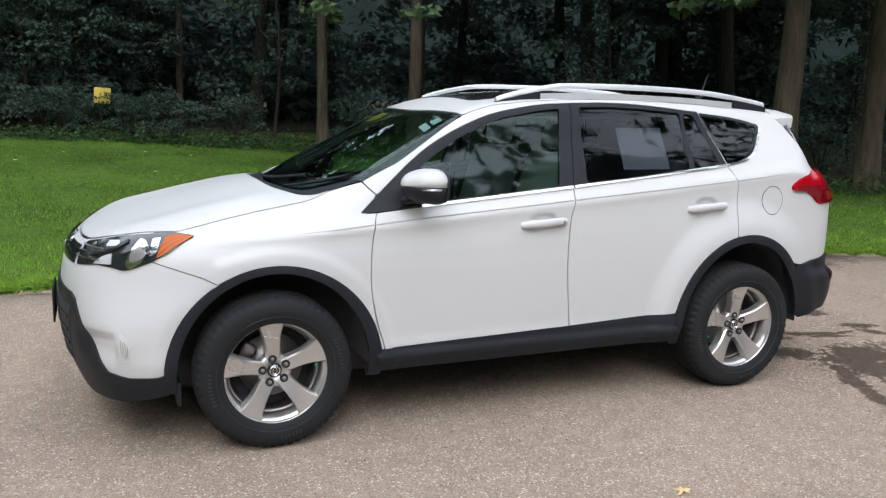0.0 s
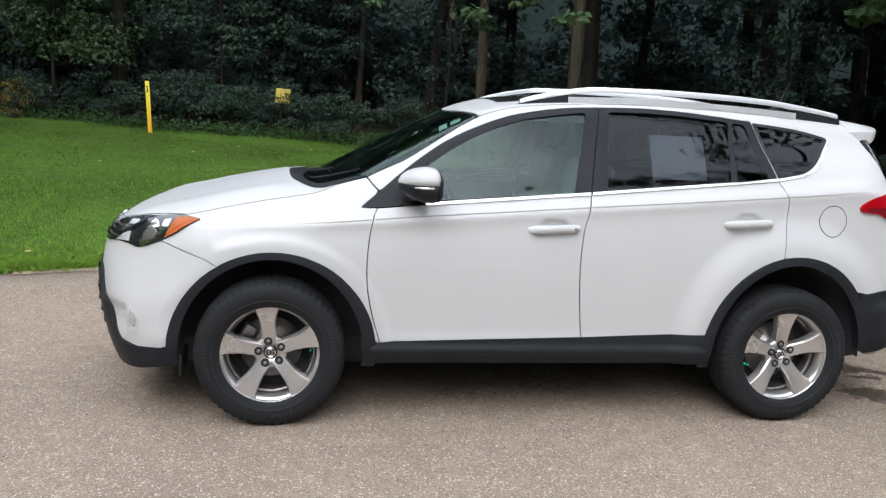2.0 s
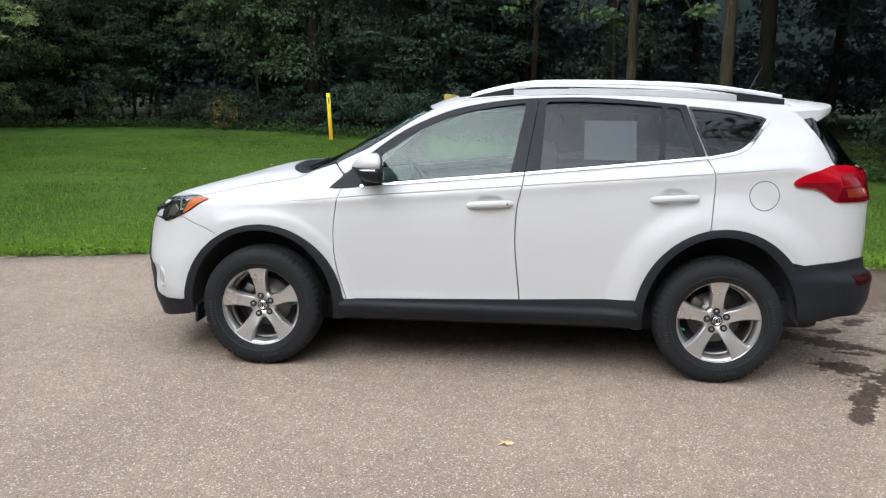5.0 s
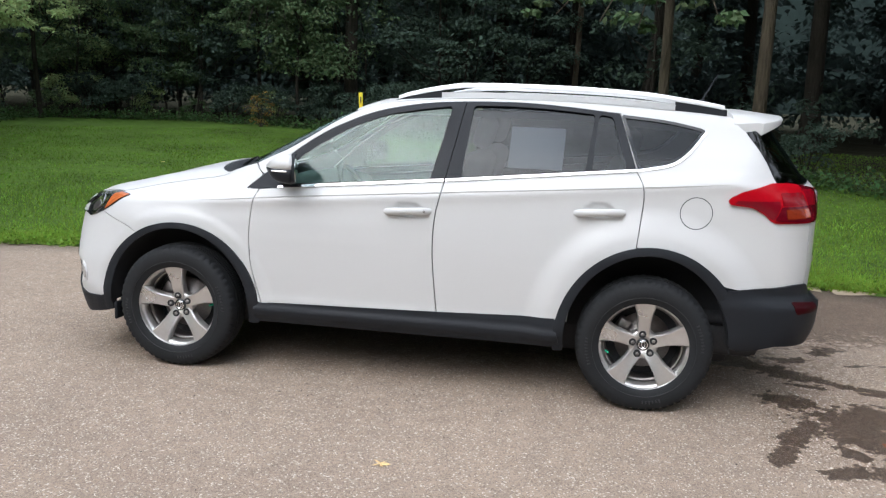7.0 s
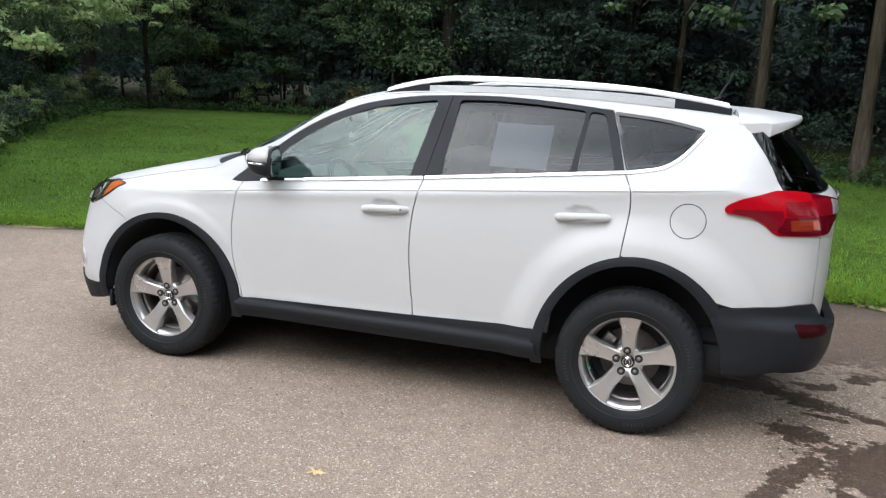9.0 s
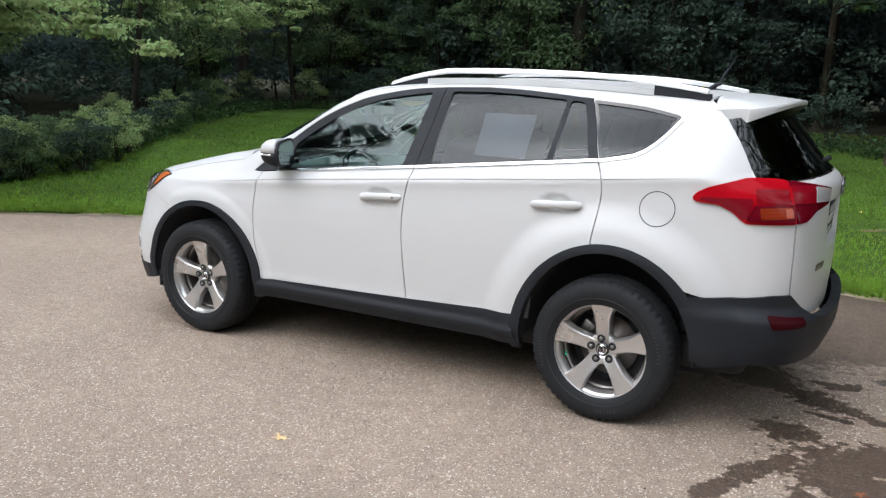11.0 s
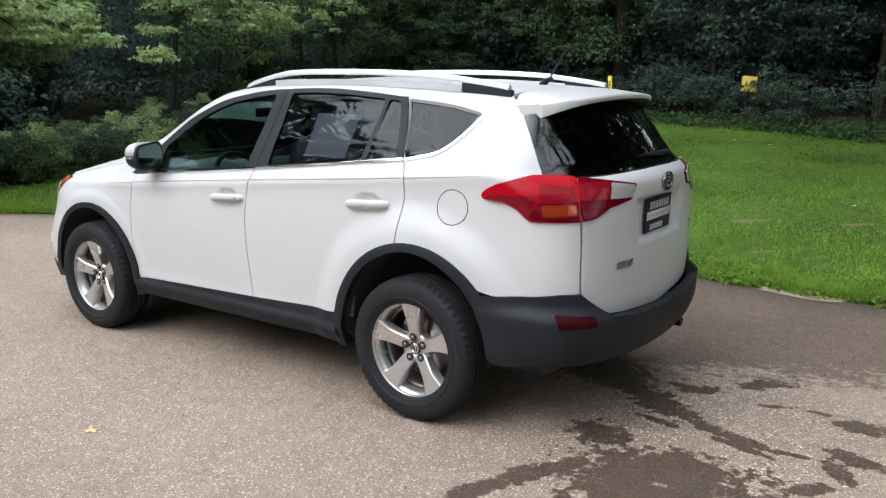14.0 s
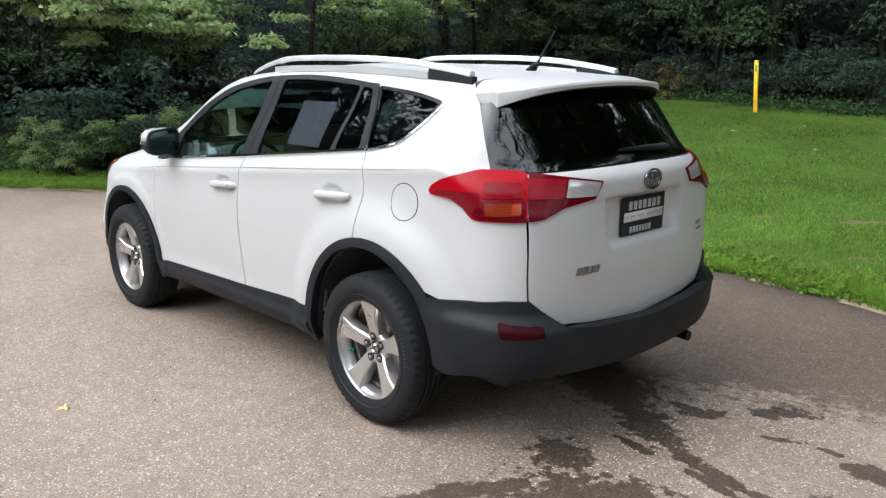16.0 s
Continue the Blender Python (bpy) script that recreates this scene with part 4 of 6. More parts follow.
def width(x, z):
    up = step01(.75, 1.05, z) * (1 - step01(1.25, 1.55, z))
    w = SIDE(z - 0.088 * (x - 1.5) * up) - TAPER(x)
    low = step01(.25, .5, z) * (1 - step01(.80, 1.02, z))
    bulge = np.exp(-((x - 2.7) / .42) ** 2) * .022 + np.exp(-((x - .02) / .42) ** 2) * .008
    lip = 0
    for cx, rx, rz, deep, fade in ((.010, .492, .492, .0085, .20), (2.665, .482, .528, .034, .40)):
        lip = lip + deep * (1 - step01(.09, fade, np.hypot((x - cx) / rx, (z - .36) / rz) - 1)) * step01(.2, .4, z)
    cups = 0
    for cx, cz in ((1.358, 1.012), (2.383, 1.066)):
        cups = cups + .013 * (1 - step01(.45, 1.0, np.hypot((x - cx) / .095, (z - cz) / .042)))
    return w + bulge * low + lip - cups


def body(x, y, z):
    """Below zero inside the car's body."""
    y = np.abs(y)
    side = y - width(x, z)
    rise = .042 * step01(-.50, .06, x) * (1 - step01(.07 + .45 * y ** 2, .15 + .45 * y ** 2, x))
    hood = (z - HOOD(x) - rise * (1 - np.clip(y / .66, 0, 1) ** 2) + .055 * y ** 2 + .10 * y ** 6 - .012 * np.exp(-((y - .50) / .10) ** 2) * (1 - step01(-.1, .3, x)) * step01(-.9, -.5, x)) * .97
    glass = (z - 1.135 - .535 * (x - .155 - .20 * y ** 2)) * .88
    roof = z - ROOF(x) + .10 * y ** 2
    top = smin(hood, smax(glass, roof, .05), .02)
    g = smax(side, top, .07 + .08 * (1 - step01(.1, .6, x)))
    nose = (FRONT(z) + .25 * y ** 2 + (.38 + .52 * step01(.50, .82, z)) * y ** 6 - x) * .93
    fog = .024 * (1 - step01(.525, .585, z)) * step01(.40, .50, z) * step01(.52, .62, y) * (1 - step01(.735, .765, y))
    g = smax(g, nose + fog, .09)
    q = step01(1.02, 1.25, z)
    dish = .040 * step01(.885, .925, z) * (1 - step01(1.095, 1.12, z)) * (1 - step01(.235 + .12 * (z - .9), .275 + .12 * (z - .9), y))
    tail = x - REAR(z) + (.14 + .16 * q) * y ** 2 + (.45 + .55 * q) * y ** 6 + dish
    return smax(g, tail, .06 + .05 * (1 - q))


def normal(p, e=.004):
    n = np.stack([body(p[:, 0] + e, p[:, 1], p[:, 2]) - body(p[:, 0] - e, p[:, 1], p[:, 2]),
                  body(p[:, 0], p[:, 1] + e, p[:, 2]) - body(p[:, 0], p[:, 1] - e, p[:, 2]),
                  body(p[:, 0], p[:, 1], p[:, 2] + e) - body(p[:, 0], p[:, 1], p[:, 2] - e)], 1)
    return n / np.linalg.norm(n, axis=1)[:, None]


def meet(origin, way, far):
    """Where lines from inside the body leave it."""
    lo, hi = np.zeros(len(origin)), np.full(len(origin), far)
    for _ in range(40):
        mid = (lo + hi) / 2
        p = origin + way * mid[:, None]
        inside = body(p[:, 0], p[:, 1], p[:, 2]) < 0
        lo, hi = np.where(inside, mid, lo), np.where(inside, hi, mid)
    return origin + way * lo[:, None]


def on_side(q):
    x, z = q[:, 0], q[:, 1]
    o = np.stack([x, 0 * x, z], 1)
    return meet(o, np.tile((0., -1., 0.), (len(o), 1)), 1.2)


def on_top(q):
    x, y = q[:, 0], q[:, 1]
    o = np.stack([x, y, 0 * x + .7], 1)
    return meet(o, np.tile((0., 0., 1.), (len(o), 1)), 1.2)


def on_nose(q):
    a, z = q[:, 0] / .85, q[:, 1]
    o = np.stack([0 * a - .1, 0 * a, z], 1)
    return meet(o, np.stack([-np.cos(a), np.sin(a), 0 * a], 1), 1.4)


def on_tail(q):
    a, z = q[:, 0] / .85, q[:, 1]
    o = np.stack([0 * a + 2.6, 0 * a, z], 1)
    return meet(o, np.stack([np.cos(a), np.sin(a), 0 * a], 1), 1.6)


def nose_q(*points):
    """Points (x, y, z) as (way round the nose, height)."""
    return [(.85 * math.atan2(y, -(x + .1)), z) for x, y, z in points]


def tail_q(*points):
    return [(.85 * math.atan2(y, x - 2.6), z) for x, y, z in points]


from mathutils.geometry import delaunay_2d_cdt


# ---------------------------------------------------------------- body panels
def inside(poly, pts):
    p = np.asarray(poly)
    q = np.roll(p, -1, axis=0)
    x, y = pts[:, 0][:, None], pts[:, 1][:, None]
    hit = ((p[:, 1] > y) != (q[:, 1] > y)) & (x < (q[:, 0] - p[:, 0]) * (y - p[:, 1]) / (q[:, 1] - p[:, 1] + 1e-12) + p[:, 0])
    return hit.sum(1) % 2 == 1


def evenly(poly, step):
    out = []
    for a, b in zip(poly, list(poly[1:]) + [poly[0]]):
        a, b = np.array(a, float), np.array(b, float)
        k = max(1, int(round(np.linalg.norm(b - a) / step)))
        out += [tuple(a + (b - a) * i / k) for i in range(k)]
    return out


def curve(pts, count=6):
    """A smooth line through the points (Catmull-Rom)."""
    p = np.array(pts, float)
    e = np.vstack([2 * p[0] - p[1], p, 2 * p[-1] - p[-2]])
    out = []
    for i in range(1, len(e) - 2):
        for k in range(count):
            t = k / count
            out.append(tuple(.5 * (2 * e[i] + (e[i + 1] - e[i - 1]) * t + (2 * e[i - 1] - 5 * e[i] + 4 * e[i + 1] - e[i + 2]) * t * t
                                   + (3 * e[i] - e[i - 1] - 3 * e[i + 1] + e[i + 2]) * t ** 3)))
    return out + [tuple(p[-1])]


def shrunk(poly, d):
    """The outline drawn in by d."""
    p = np.array(poly, float)
    area = np.sum(p[:, 0] * np.roll(p[:, 1], -1) - np.roll(p[:, 0], -1) * p[:, 1])
    e = np.roll(p, -1, 0) - p
    n = np.stack([-e[:, 1], e[:, 0]], 1) * np.sign(area)
    n /= np.linalg.norm(n, axis=1)[:, None] + 1e-12
    m = n + np.roll(n, 1, 0)
    m /= np.maximum(np.linalg.norm(m, axis=1)[:, None] ** 2 / 2, .5)
    return [tuple(q) for q in p + m * d]


def rounded(poly, r, k=4):
    """The outline with its corners rounded."""
    out, n = [], len(poly)
    for i in range(n):
        a, b, c = (np.array(poly[(i + j) % n], float) for j in (-1, 0, 1))
        u, v = a - b, c - b
        s = min(r, .45 * np.linalg.norm(u), .45 * np.linalg.norm(v))
        u, v = b + u / np.linalg.norm(u) * s, b + v / np.linalg.norm(v) * s
        out += [tuple((1 - t) ** 2 * u + 2 * t * (1 - t) * b + t * t * v) for t in np.linspace(0, 1, k)]
    return out


def sheet(outline, proj, step=.03, off=0.0, depth=.014, holes=(), gap=.0, swell=None):
    """A panel of the body's skin within an outline, with edges turned in: verts, faces, normals."""
    if gap:
        outline, holes = shrunk(outline, gap), [shrunk(h, -gap) for h in holes]
    rings = [evenly(outline, step)] + [evenly(h, step) for h in holes]
    pts, edges = [], []
    for r in rings:
        k = len(pts)
        pts += r
        edges += [(k + i, k + (i + 1) % len(r)) for i in range(len(r))]
    b = np.array(pts)
    lo, hi = b.min(0), b.max(0)
    gx_, gy_ = np.meshgrid(np.arange(lo[0], hi[0], step), np.arange(lo[1], hi[1], step))
    g = np.stack([gx_.ravel(), gy_.ravel()], 1)
    keep = inside(rings[0], g)
    for r in rings[1:]:
        keep &= ~inside(r, g)
    g = g[keep]
    if len(g):
        g = g[np.min(np.linalg.norm(g[:, None] - b[None], axis=2), axis=1) > .5 * step]
    allp = [Vector(p) for p in b] + [Vector(p) for p in g]
    vv, _, ff = delaunay_2d_cdt(allp, edges, [], 0, 1e-7)[:3]
    q = np.array([(v[0], v[1]) for v in vv])
    tri = np.array([f for f in ff if len(f) == 3])
    mid = q[tri].mean(1)
    keep = inside(rings[0], mid)
    for r in rings[1:]:
        keep &= ~inside(r, mid)
    tri = tri[keep]
    p = proj(q)
    n = normal(p)
    o = off if swell is None else off + swell(q)[:, None]
    p = p + n * o
    fn = np.cross(p[tri[:, 1]] - p[tri[:, 0]], p[tri[:, 2]] - p[tri[:, 0]])
    turn = np.sum(fn * n[tri].sum(1), 1) < 0
    tri[turn] = tri[turn][:, ::-1]
    if swell is not None:
        fn = np.cross(p[tri[:, 1]] - p[tri[:, 0]], p[tri[:, 2]] - p[tri[:, 0]])
        vn = np.zeros_like(n)
        for k in range(3):
            np.add.at(vn, tri[:, k], fn)
        n = vn / (np.linalg.norm(vn, axis=1)[:, None] + 1e-12)
    V, N, F = [tuple(v) for v in p], [tuple(v) for v in n], [tuple(t) for t in tri]
    count = {}
    for t in F:
        for i in range(3):
            count[(t[i], t[(i + 1) % 3])] = 1
    for i, j in list(count):
        if (j, i) not in count:
            d = p[j] - p[i]
            s = np.cross(d, n[i])
            s = s / (np.linalg.norm(s) + 1e-9)
            k = len(V)
            V += [tuple(p[i]), tuple(p[j]), tuple(p[j] - n[j] * depth), tuple(p[i] - n[i] * depth)]
            N += [tuple(s)] * 4
            F += [(k + 1, k, k + 3), (k + 1, k + 3, k + 2)]
    return V, F, N


def other(geo):
    """The same on the far side of the car."""
    V, F, N = geo
    return [(x, -y, z) for x, y, z in V], [tuple(reversed(f)) for f in F], [(x, -y, z) for x, y, z in N]


def skin(name, geo, mat, parent, label=""):
    return part(name, (geo[0], geo[1]), mat, parent, label, True, geo[2])


def both(name, geo, mat, parents, label=""):
    return [skin(name, g, mat, q, label) for g, q in zip((geo, other(geo)), parents)]


def ellipse(cx, cz, rx, rz, a0, a1, k=30):
    return [(cx + rx * math.cos(radians(a)), cz + rz * math.sin(radians(a))) for a in np.linspace(a0, a1, k)]


def top_line(pairs):
    """Points (x, y) on the upper skin, seen from the side as (x, z)."""
    q = np.array([(x, -y) for x, y in pairs])
    return [(float(p[0]), float(p[2])) for p in on_top(q)]


car = tagged(new("car"), "white five-door compact sport utility car with black cladding", "car")
BOTH = (car, car)

# shut lines and window lines as seen from the side (x, z)
GAP_A = curve([(.489, 1.071), (.468, 1.017), (.450, .900), (.445, .782), (.455, .662), (.482, .541), (.508, .460), (.520, .414)], 5)
GAP_B = curve([(1.548, 1.171), (1.532, 1.087), (1.513, 1.005), (1.503, .879), (1.505, .748), (1.520, .59), (1.538, .440)], 5)
GAP_B_UP = [(1.548, 1.171), (1.586, 1.386), (1.622, 1.596)]
GAP_C = curve([(2.582, .886), (2.594, 1.004), (2.604, 1.110), (2.601, 1.179), (2.587, 1.222), (2.559, 1.274)], 5)
GAP_C_UP = [(2.559, 1.274), (2.505, 1.432), (2.458, 1.565)]
FRAME_TOP = curve([(.414, 1.073), (.483, 1.131), (.568, 1.204), (.694, 1.305), (.822, 1.392), (.953, 1.459), (1.117, 1.523), (1.284, 1.561), (1.45, 1.585), (1.622, 1.596)], 5)
REAR_TOP = curve([(1.622, 1.596), (1.88, 1.602), (2.139, 1.591), (2.458, 1.563)], 6)
BELT = [(.414, 1.066), (.489, 1.071), (.715, 1.093), (1.548, 1.171), (2.559, 1.274)]
ARCH_F, ARCH_R = (.010, .36, .492, .492), (2.665, .36, .482, .528)
front_arch = ellipse(*ARCH_F, 8, 124)
PILLAR = [(.40, .722), (.442, .715), (.615, .70), (.803, .660), (1.005, .607), (1.2, .580), (1.6, .565), (2.4, .553), (2.9, .530), (3.02, .520)]
PILLAR_FINE = [(x, float(np.interp(x, [p[0] for p in PILLAR], [p[1] for p in PILLAR]))) for x in np.linspace(.442, 3.02, 60)]
HOOD_SIDE = curve([(.30, .665), (.19, .650), (.03, .662), (-.18, .682), (-.295, .697), (-.40, .705)], 5)


def settled(geo, e=.03):
    """A pane with its normals evened out, as glass has them."""
    V, F, N = geo
    soft = normal(np.array(V), e)
    return V, F, [tuple(k) if float(np.dot(n, k)) > .6 else n for n, k in zip(N, soft)]


def domed(geo, mid=1.35, bulge=.26):
    """A pane curved outwards between belt and roof."""
    V, F, N = geo
    W, M = [], []
    soft = normal(np.array(V), .022)
    for v, n, k in zip(V, N, soft):
        n = tuple(k) if float(np.dot(n, k)) > .6 else n
        h = v[2] - mid
        o = max(0.0, .010 - bulge * h * h)
        W.append((v[0] + n[0] * o, v[1] + n[1] * o, v[2] + n[2] * o))
        q = Vector(n) + Vector((0, 0, 2 * bulge * h))
        M.append(tuple(q.normalized()))
    return W, F, M


# doors
fdoors = both("front_door", sheet(GAP_A + [(1.0, .430)] + GAP_B[::-1] + [(1.2, 1.139), (.715, 1.093)], on_side, .016, gap=.0030), PAINT, BOTH)
rdoor_low = GAP_B + [(1.9, .455), (2.190, .466)]
arch_mid = [p for p in ellipse(*ARCH_R, 168, 96, 22)]
rdoors = both("rear_door", sheet(rdoor_low + arch_mid[1:] + GAP_C + [(2.1, 1.227)], on_side, .016, gap=.0030), PAINT, BOTH)
F_GLASS = rounded([(.672, 1.108), (1.466, 1.176), (1.546, 1.566), (1.385, 1.545), (1.219, 1.515), (1.087, 1.472), (.956, 1.414), (.827, 1.337), (.690, 1.243)], .02)
R_GLASS = rounded([(1.637, 1.192), (1.668, 1.574), (1.88, 1.578), (2.075, 1.571), (2.326, 1.553), (2.292, 1.255)], .02)
S_GLASS = rounded([(2.350, 1.551), (2.420, 1.544), (2.508, 1.280), (2.330, 1.260)], .02)
Q_GLASS = rounded(curve([(2.468, 1.556), (2.71, 1.533), (2.885, 1.500)], 4) + curve([(2.904, 1.488), (2.832, 1.400), (2.778, 1.350), (2.721, 1.318), (2.640, 1.298), (2.566, 1.284)], 3), .012)
both("window_frame", sheet(FRAME_TOP[:-1] + GAP_B_UP[::-1] + BELT[1:3][::-1] + [BELT[0]], on_side, .03, .002, .02, [F_GLASS], .002), BLACK_PLASTIC, fdoors)
both("window_frame", sheet(REAR_TOP[:-1] + GAP_C_UP[::-1] + GAP_B_UP[:-1], on_side, .03, .002, .02, [R_GLASS, S_GLASS], .002), BLACK_PLASTIC, rdoors)
both("window", domed(sheet(shrunk(F_GLASS, -.004), on_side, .015, -.008, .004)), GLASS_CLEAR, fdoors, "clear greenish side glass")
both("window", domed(sheet(shrunk(R_GLASS, -.004), on_side, .015, -.008, .004)), GLASS_TINT, rdoors, "dark tinted side glass")
both("quarter_light", domed(sheet(shrunk(S_GLASS, -.004), on_side, .015, -.008, .004)), GLASS_TINT, rdoors, "small dark tinted pane")


def strip(line, half, off, step=.02):
    a = np.array(line)
    d = np.gradient(a, axis=0)
    n = np.stack([-d[:, 1], d[:, 0]], 1)
    n /= np.linalg.norm(n, axis=1)[:, None]
    return sheet([tuple(q) for q in a + n * half] + [tuple(q) for q in (a - n * half)[::-1]], on_side, step, off, .010)


both("belt_trim", strip([(x, float(np.interp(x, [b[0] for b in BELT], [b[1] for b in BELT]))) for x in np.linspace(.60, 1.544, 40)], .006, .010), CHROME, fdoors, "thin chrome strip below the glass")
both("belt_trim", strip([(x, float(np.interp(x, [b[0] for b in BELT], [b[1] for b in BELT]))) for x in np.linspace(1.554, 2.556, 40)], .006, .010), CHROME, rdoors, "thin chrome strip below the glass")
both("quarter_trim", strip(curve([(2.563, 1.274), (2.640, 1.288), (2.725, 1.307), (2.786, 1.340), (2.842, 1.393), (2.910, 1.482)], 8), .006, .006), CHROME, BOTH, "thin chrome strip round the quarter window")

# side panel: pillar, roof edge and rear wing in one pressing
side_top = top_line(PILLAR_FINE)
side_line = (side_top + curve([(3.050, 1.560), (3.085, 1.518), (3.150, 1.455), (3.290, 1.238)], 4) + [(3.30, 1.17), (3.40, 1.08), (3.461, 1.045), (3.465, .92), (3.465, .715), (3.244, .700), (3.11, .690)]
             + ellipse(*ARCH_R, 38, 96, 18)[1:] + GAP_C + GAP_C_UP[1:] + REAR_TOP[::-1][1:] + [p for p in FRAME_TOP[::-1][1:] if p[0] > .51] + [(.496, 1.151), (.466, 1.180)])
sides = both("side_panel", sheet(side_line, on_side, .017, gap=.0022, holes=[Q_GLASS]), PAINT, BOTH)
both("quarter_window", domed(sheet(shrunk(Q_GLASS, -.004), on_side, .015, -.006, .004)), GLASS_TINT, BOTH, "dark tinted rear quarter glass")
both("quarter_seal", sheet(shrunk(Q_GLASS, -.003), on_side, .03, .0015, .012, [shrunk(Q_GLASS, .012)]), BLACK_GLOSS, BOTH)
cap_line = [(2.873 + .083 * math.cos(a), 1.075 + .083 * math.sin(a)) for a in np.linspace(0, 2 * math.pi, 40, endpoint=False)]
skin("fuel_flap_gap", sheet(cap_line, on_side, .03, .0008, .002, [shrunk(cap_line, .0038)]), BLACK_PLASTIC, sides[0])
skin("fuel_flap", sheet(shrunk(cap_line, .004), on_side, .02, .0015, .003), PAINT, sides[0])

# front wings, bonnet, roof
hood_edge = [(x, z) for x, z in top_line(HOOD_SIDE)]
wing = (front_arch[:] + [(-.228, .768), (-.309, .811), (-.515, .880), (-.43, .955)] + hood_edge[::-1] + top_line([(.34, .683), (.39, .701), (.438, .715)]) + [(.464, 1.178), (.494, 1.149)] + [p for p in FRAME_TOP[::-1] if p[0] < .49] + [(.450, 1.069), (.489, 1.071)] + GAP_A[1:])
wings = both("front_wing", sheet(rounded(wing, .001, 2), on_side, .016, gap=.0022), PAINT, BOTH)
hood_half = [(x, -y) for x, y in HOOD_SIDE[::-1]] + curve([(.25, -.63), (.135, -.50), (.075, -.30), (.055, 0)], 5)
front_half = curve([(-.795, 0), (-.785, -.20), (-.745, -.38), (-.66, -.53), (-.54, -.63), (-.40, -.705)], 5)
hood_line = front_half[:-1] + hood_half
hood_line = hood_line + [(x, -y) for x, y in hood_line[::-1][1:-1]]
hood = skin("bonnet", sheet(hood_line, on_top, .03, gap=.0025), PAINT, car)
cowl_half = curve([(.050, 0), (.070, -.30), (.130, -.50), (.245, -.63), (.31, -.66)], 5) + curve([(.44, -.705), (.33, -.60), (.20, -.42), (.15, -.2), (.135, 0)], 5)
cowl = cowl_half[:-1] + [(x, -y) for x, y in cowl_half[::-1][:-1]]
skin("cowl", sheet(cowl, on_top, .03, -.006, .02), BLACK_PLASTIC, car)
ws_side = [(x, -y) for x, y in PILLAR_FINE if .44 < x < .99]
ws_half = curve([(.13, 0), (.148, -.2), (.198, -.42), (.33, -.60), (.435, -.705)], 5) + ws_side + curve([(.985, -.60), (.955, -.40), (.918, -.15), (.91, 0)], 5)
ws_line = ws_half[:-1] + [(x, -y) for x, y in ws_half[::-1][:-1]][:-1]
wscreen = skin("windscreen", settled(sheet(ws_line, on_top, .02, -.003, .004, gap=.001)), GLASS_CLEAR, car, "large raked clear windscreen")
band = [(x, y) for x, y in ws_line]
skin("windscreen_border", sheet(shrunk(band, .002), on_top, .03, -.0085, .003, [shrunk(band, .035)]), BLACK_GLOSS, wscreen)
roof_half = curve([(.915, 0), (.923, -.15), (.96, -.40), (.992, -.60)], 5) + [(x, -y) for x, y in PILLAR_FINE if x > 1.0] + [(3.03, -.40), (3.05, -.2), (3.055, 0)]
roof_line = roof_half[:-1] + [(x, -y) for x, y in roof_half[::-1][:-1]]
roof = skin("roof", sheet(roof_line, on_top, .035, gap=.002), PAINT, car)
skin("sunroof", sheet(rounded([(1.13, -.42), (1.80, -.42), (1.80, .42), (1.13, .42)], .06), on_top, .04, .004, .004), BLACK_GLOSS, roof, "dark glass sunroof panel")

# nose: bumper cover, lower trim, grille, lamps
def mirror_line(half):
    """A half outline, from the middle round and back to the middle, and its mirror image."""
    return half + [(-a, z) for a, z in half[::-1] if abs(a) > 1e-6]


arch_bit = [(-.228, .768)] + ellipse(*ARCH_F, 124, 176, 14)
arch3 = [tuple(p) for p in on_side(np.array(arch_bit))]
SEAM = [tuple(p) for p in on_side(np.array(evenly([(-.515, .880), (-.309, .811), (-.228, .768)], .03)[:12]))]
SEAM = SEAM[:next(i for i, p in enumerate(SEAM) if p[0] > -.245)]
lip_q = on_top(np.array([(x - .006, y) for x, y in front_half]))
lip3 = [tuple(p) for p in lip_q]
cover_half = nose_q(*lip3[:-3]) + nose_q(*SEAM)
cover_half = [(0.0, cover_half[0][1])] + cover_half[1:] + nose_q(*arch3) + nose_q((-.45, -.80, .30), (-.60, -.74, .27), (-.80, -.45, .25)) + [(0, .24)]
bumper = skin("front_bumper", sheet(mirror_line(cover_half), on_nose, .02, gap=.002, depth=.02), PAINT, car)
TRIM_TOP = [(-.905, 0, .705), (-.888, -.23, .703), (-.842, -.455, .703), (-.822, -.50, .685), (-.800, -.545, .62), (-.765, -.600, .53), (-.720, -.652, .44), (-.685, -.688, .392), (-.60, -.745, .372), (-.50, -.80, .376), (-.465, -.83, .390)]
trim_half = nose_q(*TRIM_TOP) + nose_q((-.46, -.80, .29), (-.60, -.74, .26), (-.80, -.45, .235)) + [(0, .23)]
trim_half[0] = (0, .705)
skin("lower_trim", sheet(mirror_line(trim_half), on_nose, .03, .010, .03), BLACK_PLASTIC, bumper, "textured black lower bumper trim")
mouth = nose_q((-.9, -.52, .64), (-.9, -.42, .36)) + [(0, .34)]
skin("air_intake", sheet(mirror_line([(0, .655)] + mouth), on_nose, .03, .013, .004), DARK, bumper)
for k in range(4):
    zb = .40 + k * .065
    w = .40 + (zb - .36) * .30
    skin("intake_bar", sheet(mirror_line([(0, zb)] + nose_q((-.9, -w, zb), (-.9, -w, zb - .016)) + [(0, zb - .016)]), on_nose, .03, .020, .012), BLACK_PLASTIC, bumper)
tagged(part("number_plate", block(-.937, -.928, -.155, .155, .485, .645, .003), BLACK_PLASTIC, bumper), "dark front plate holder")
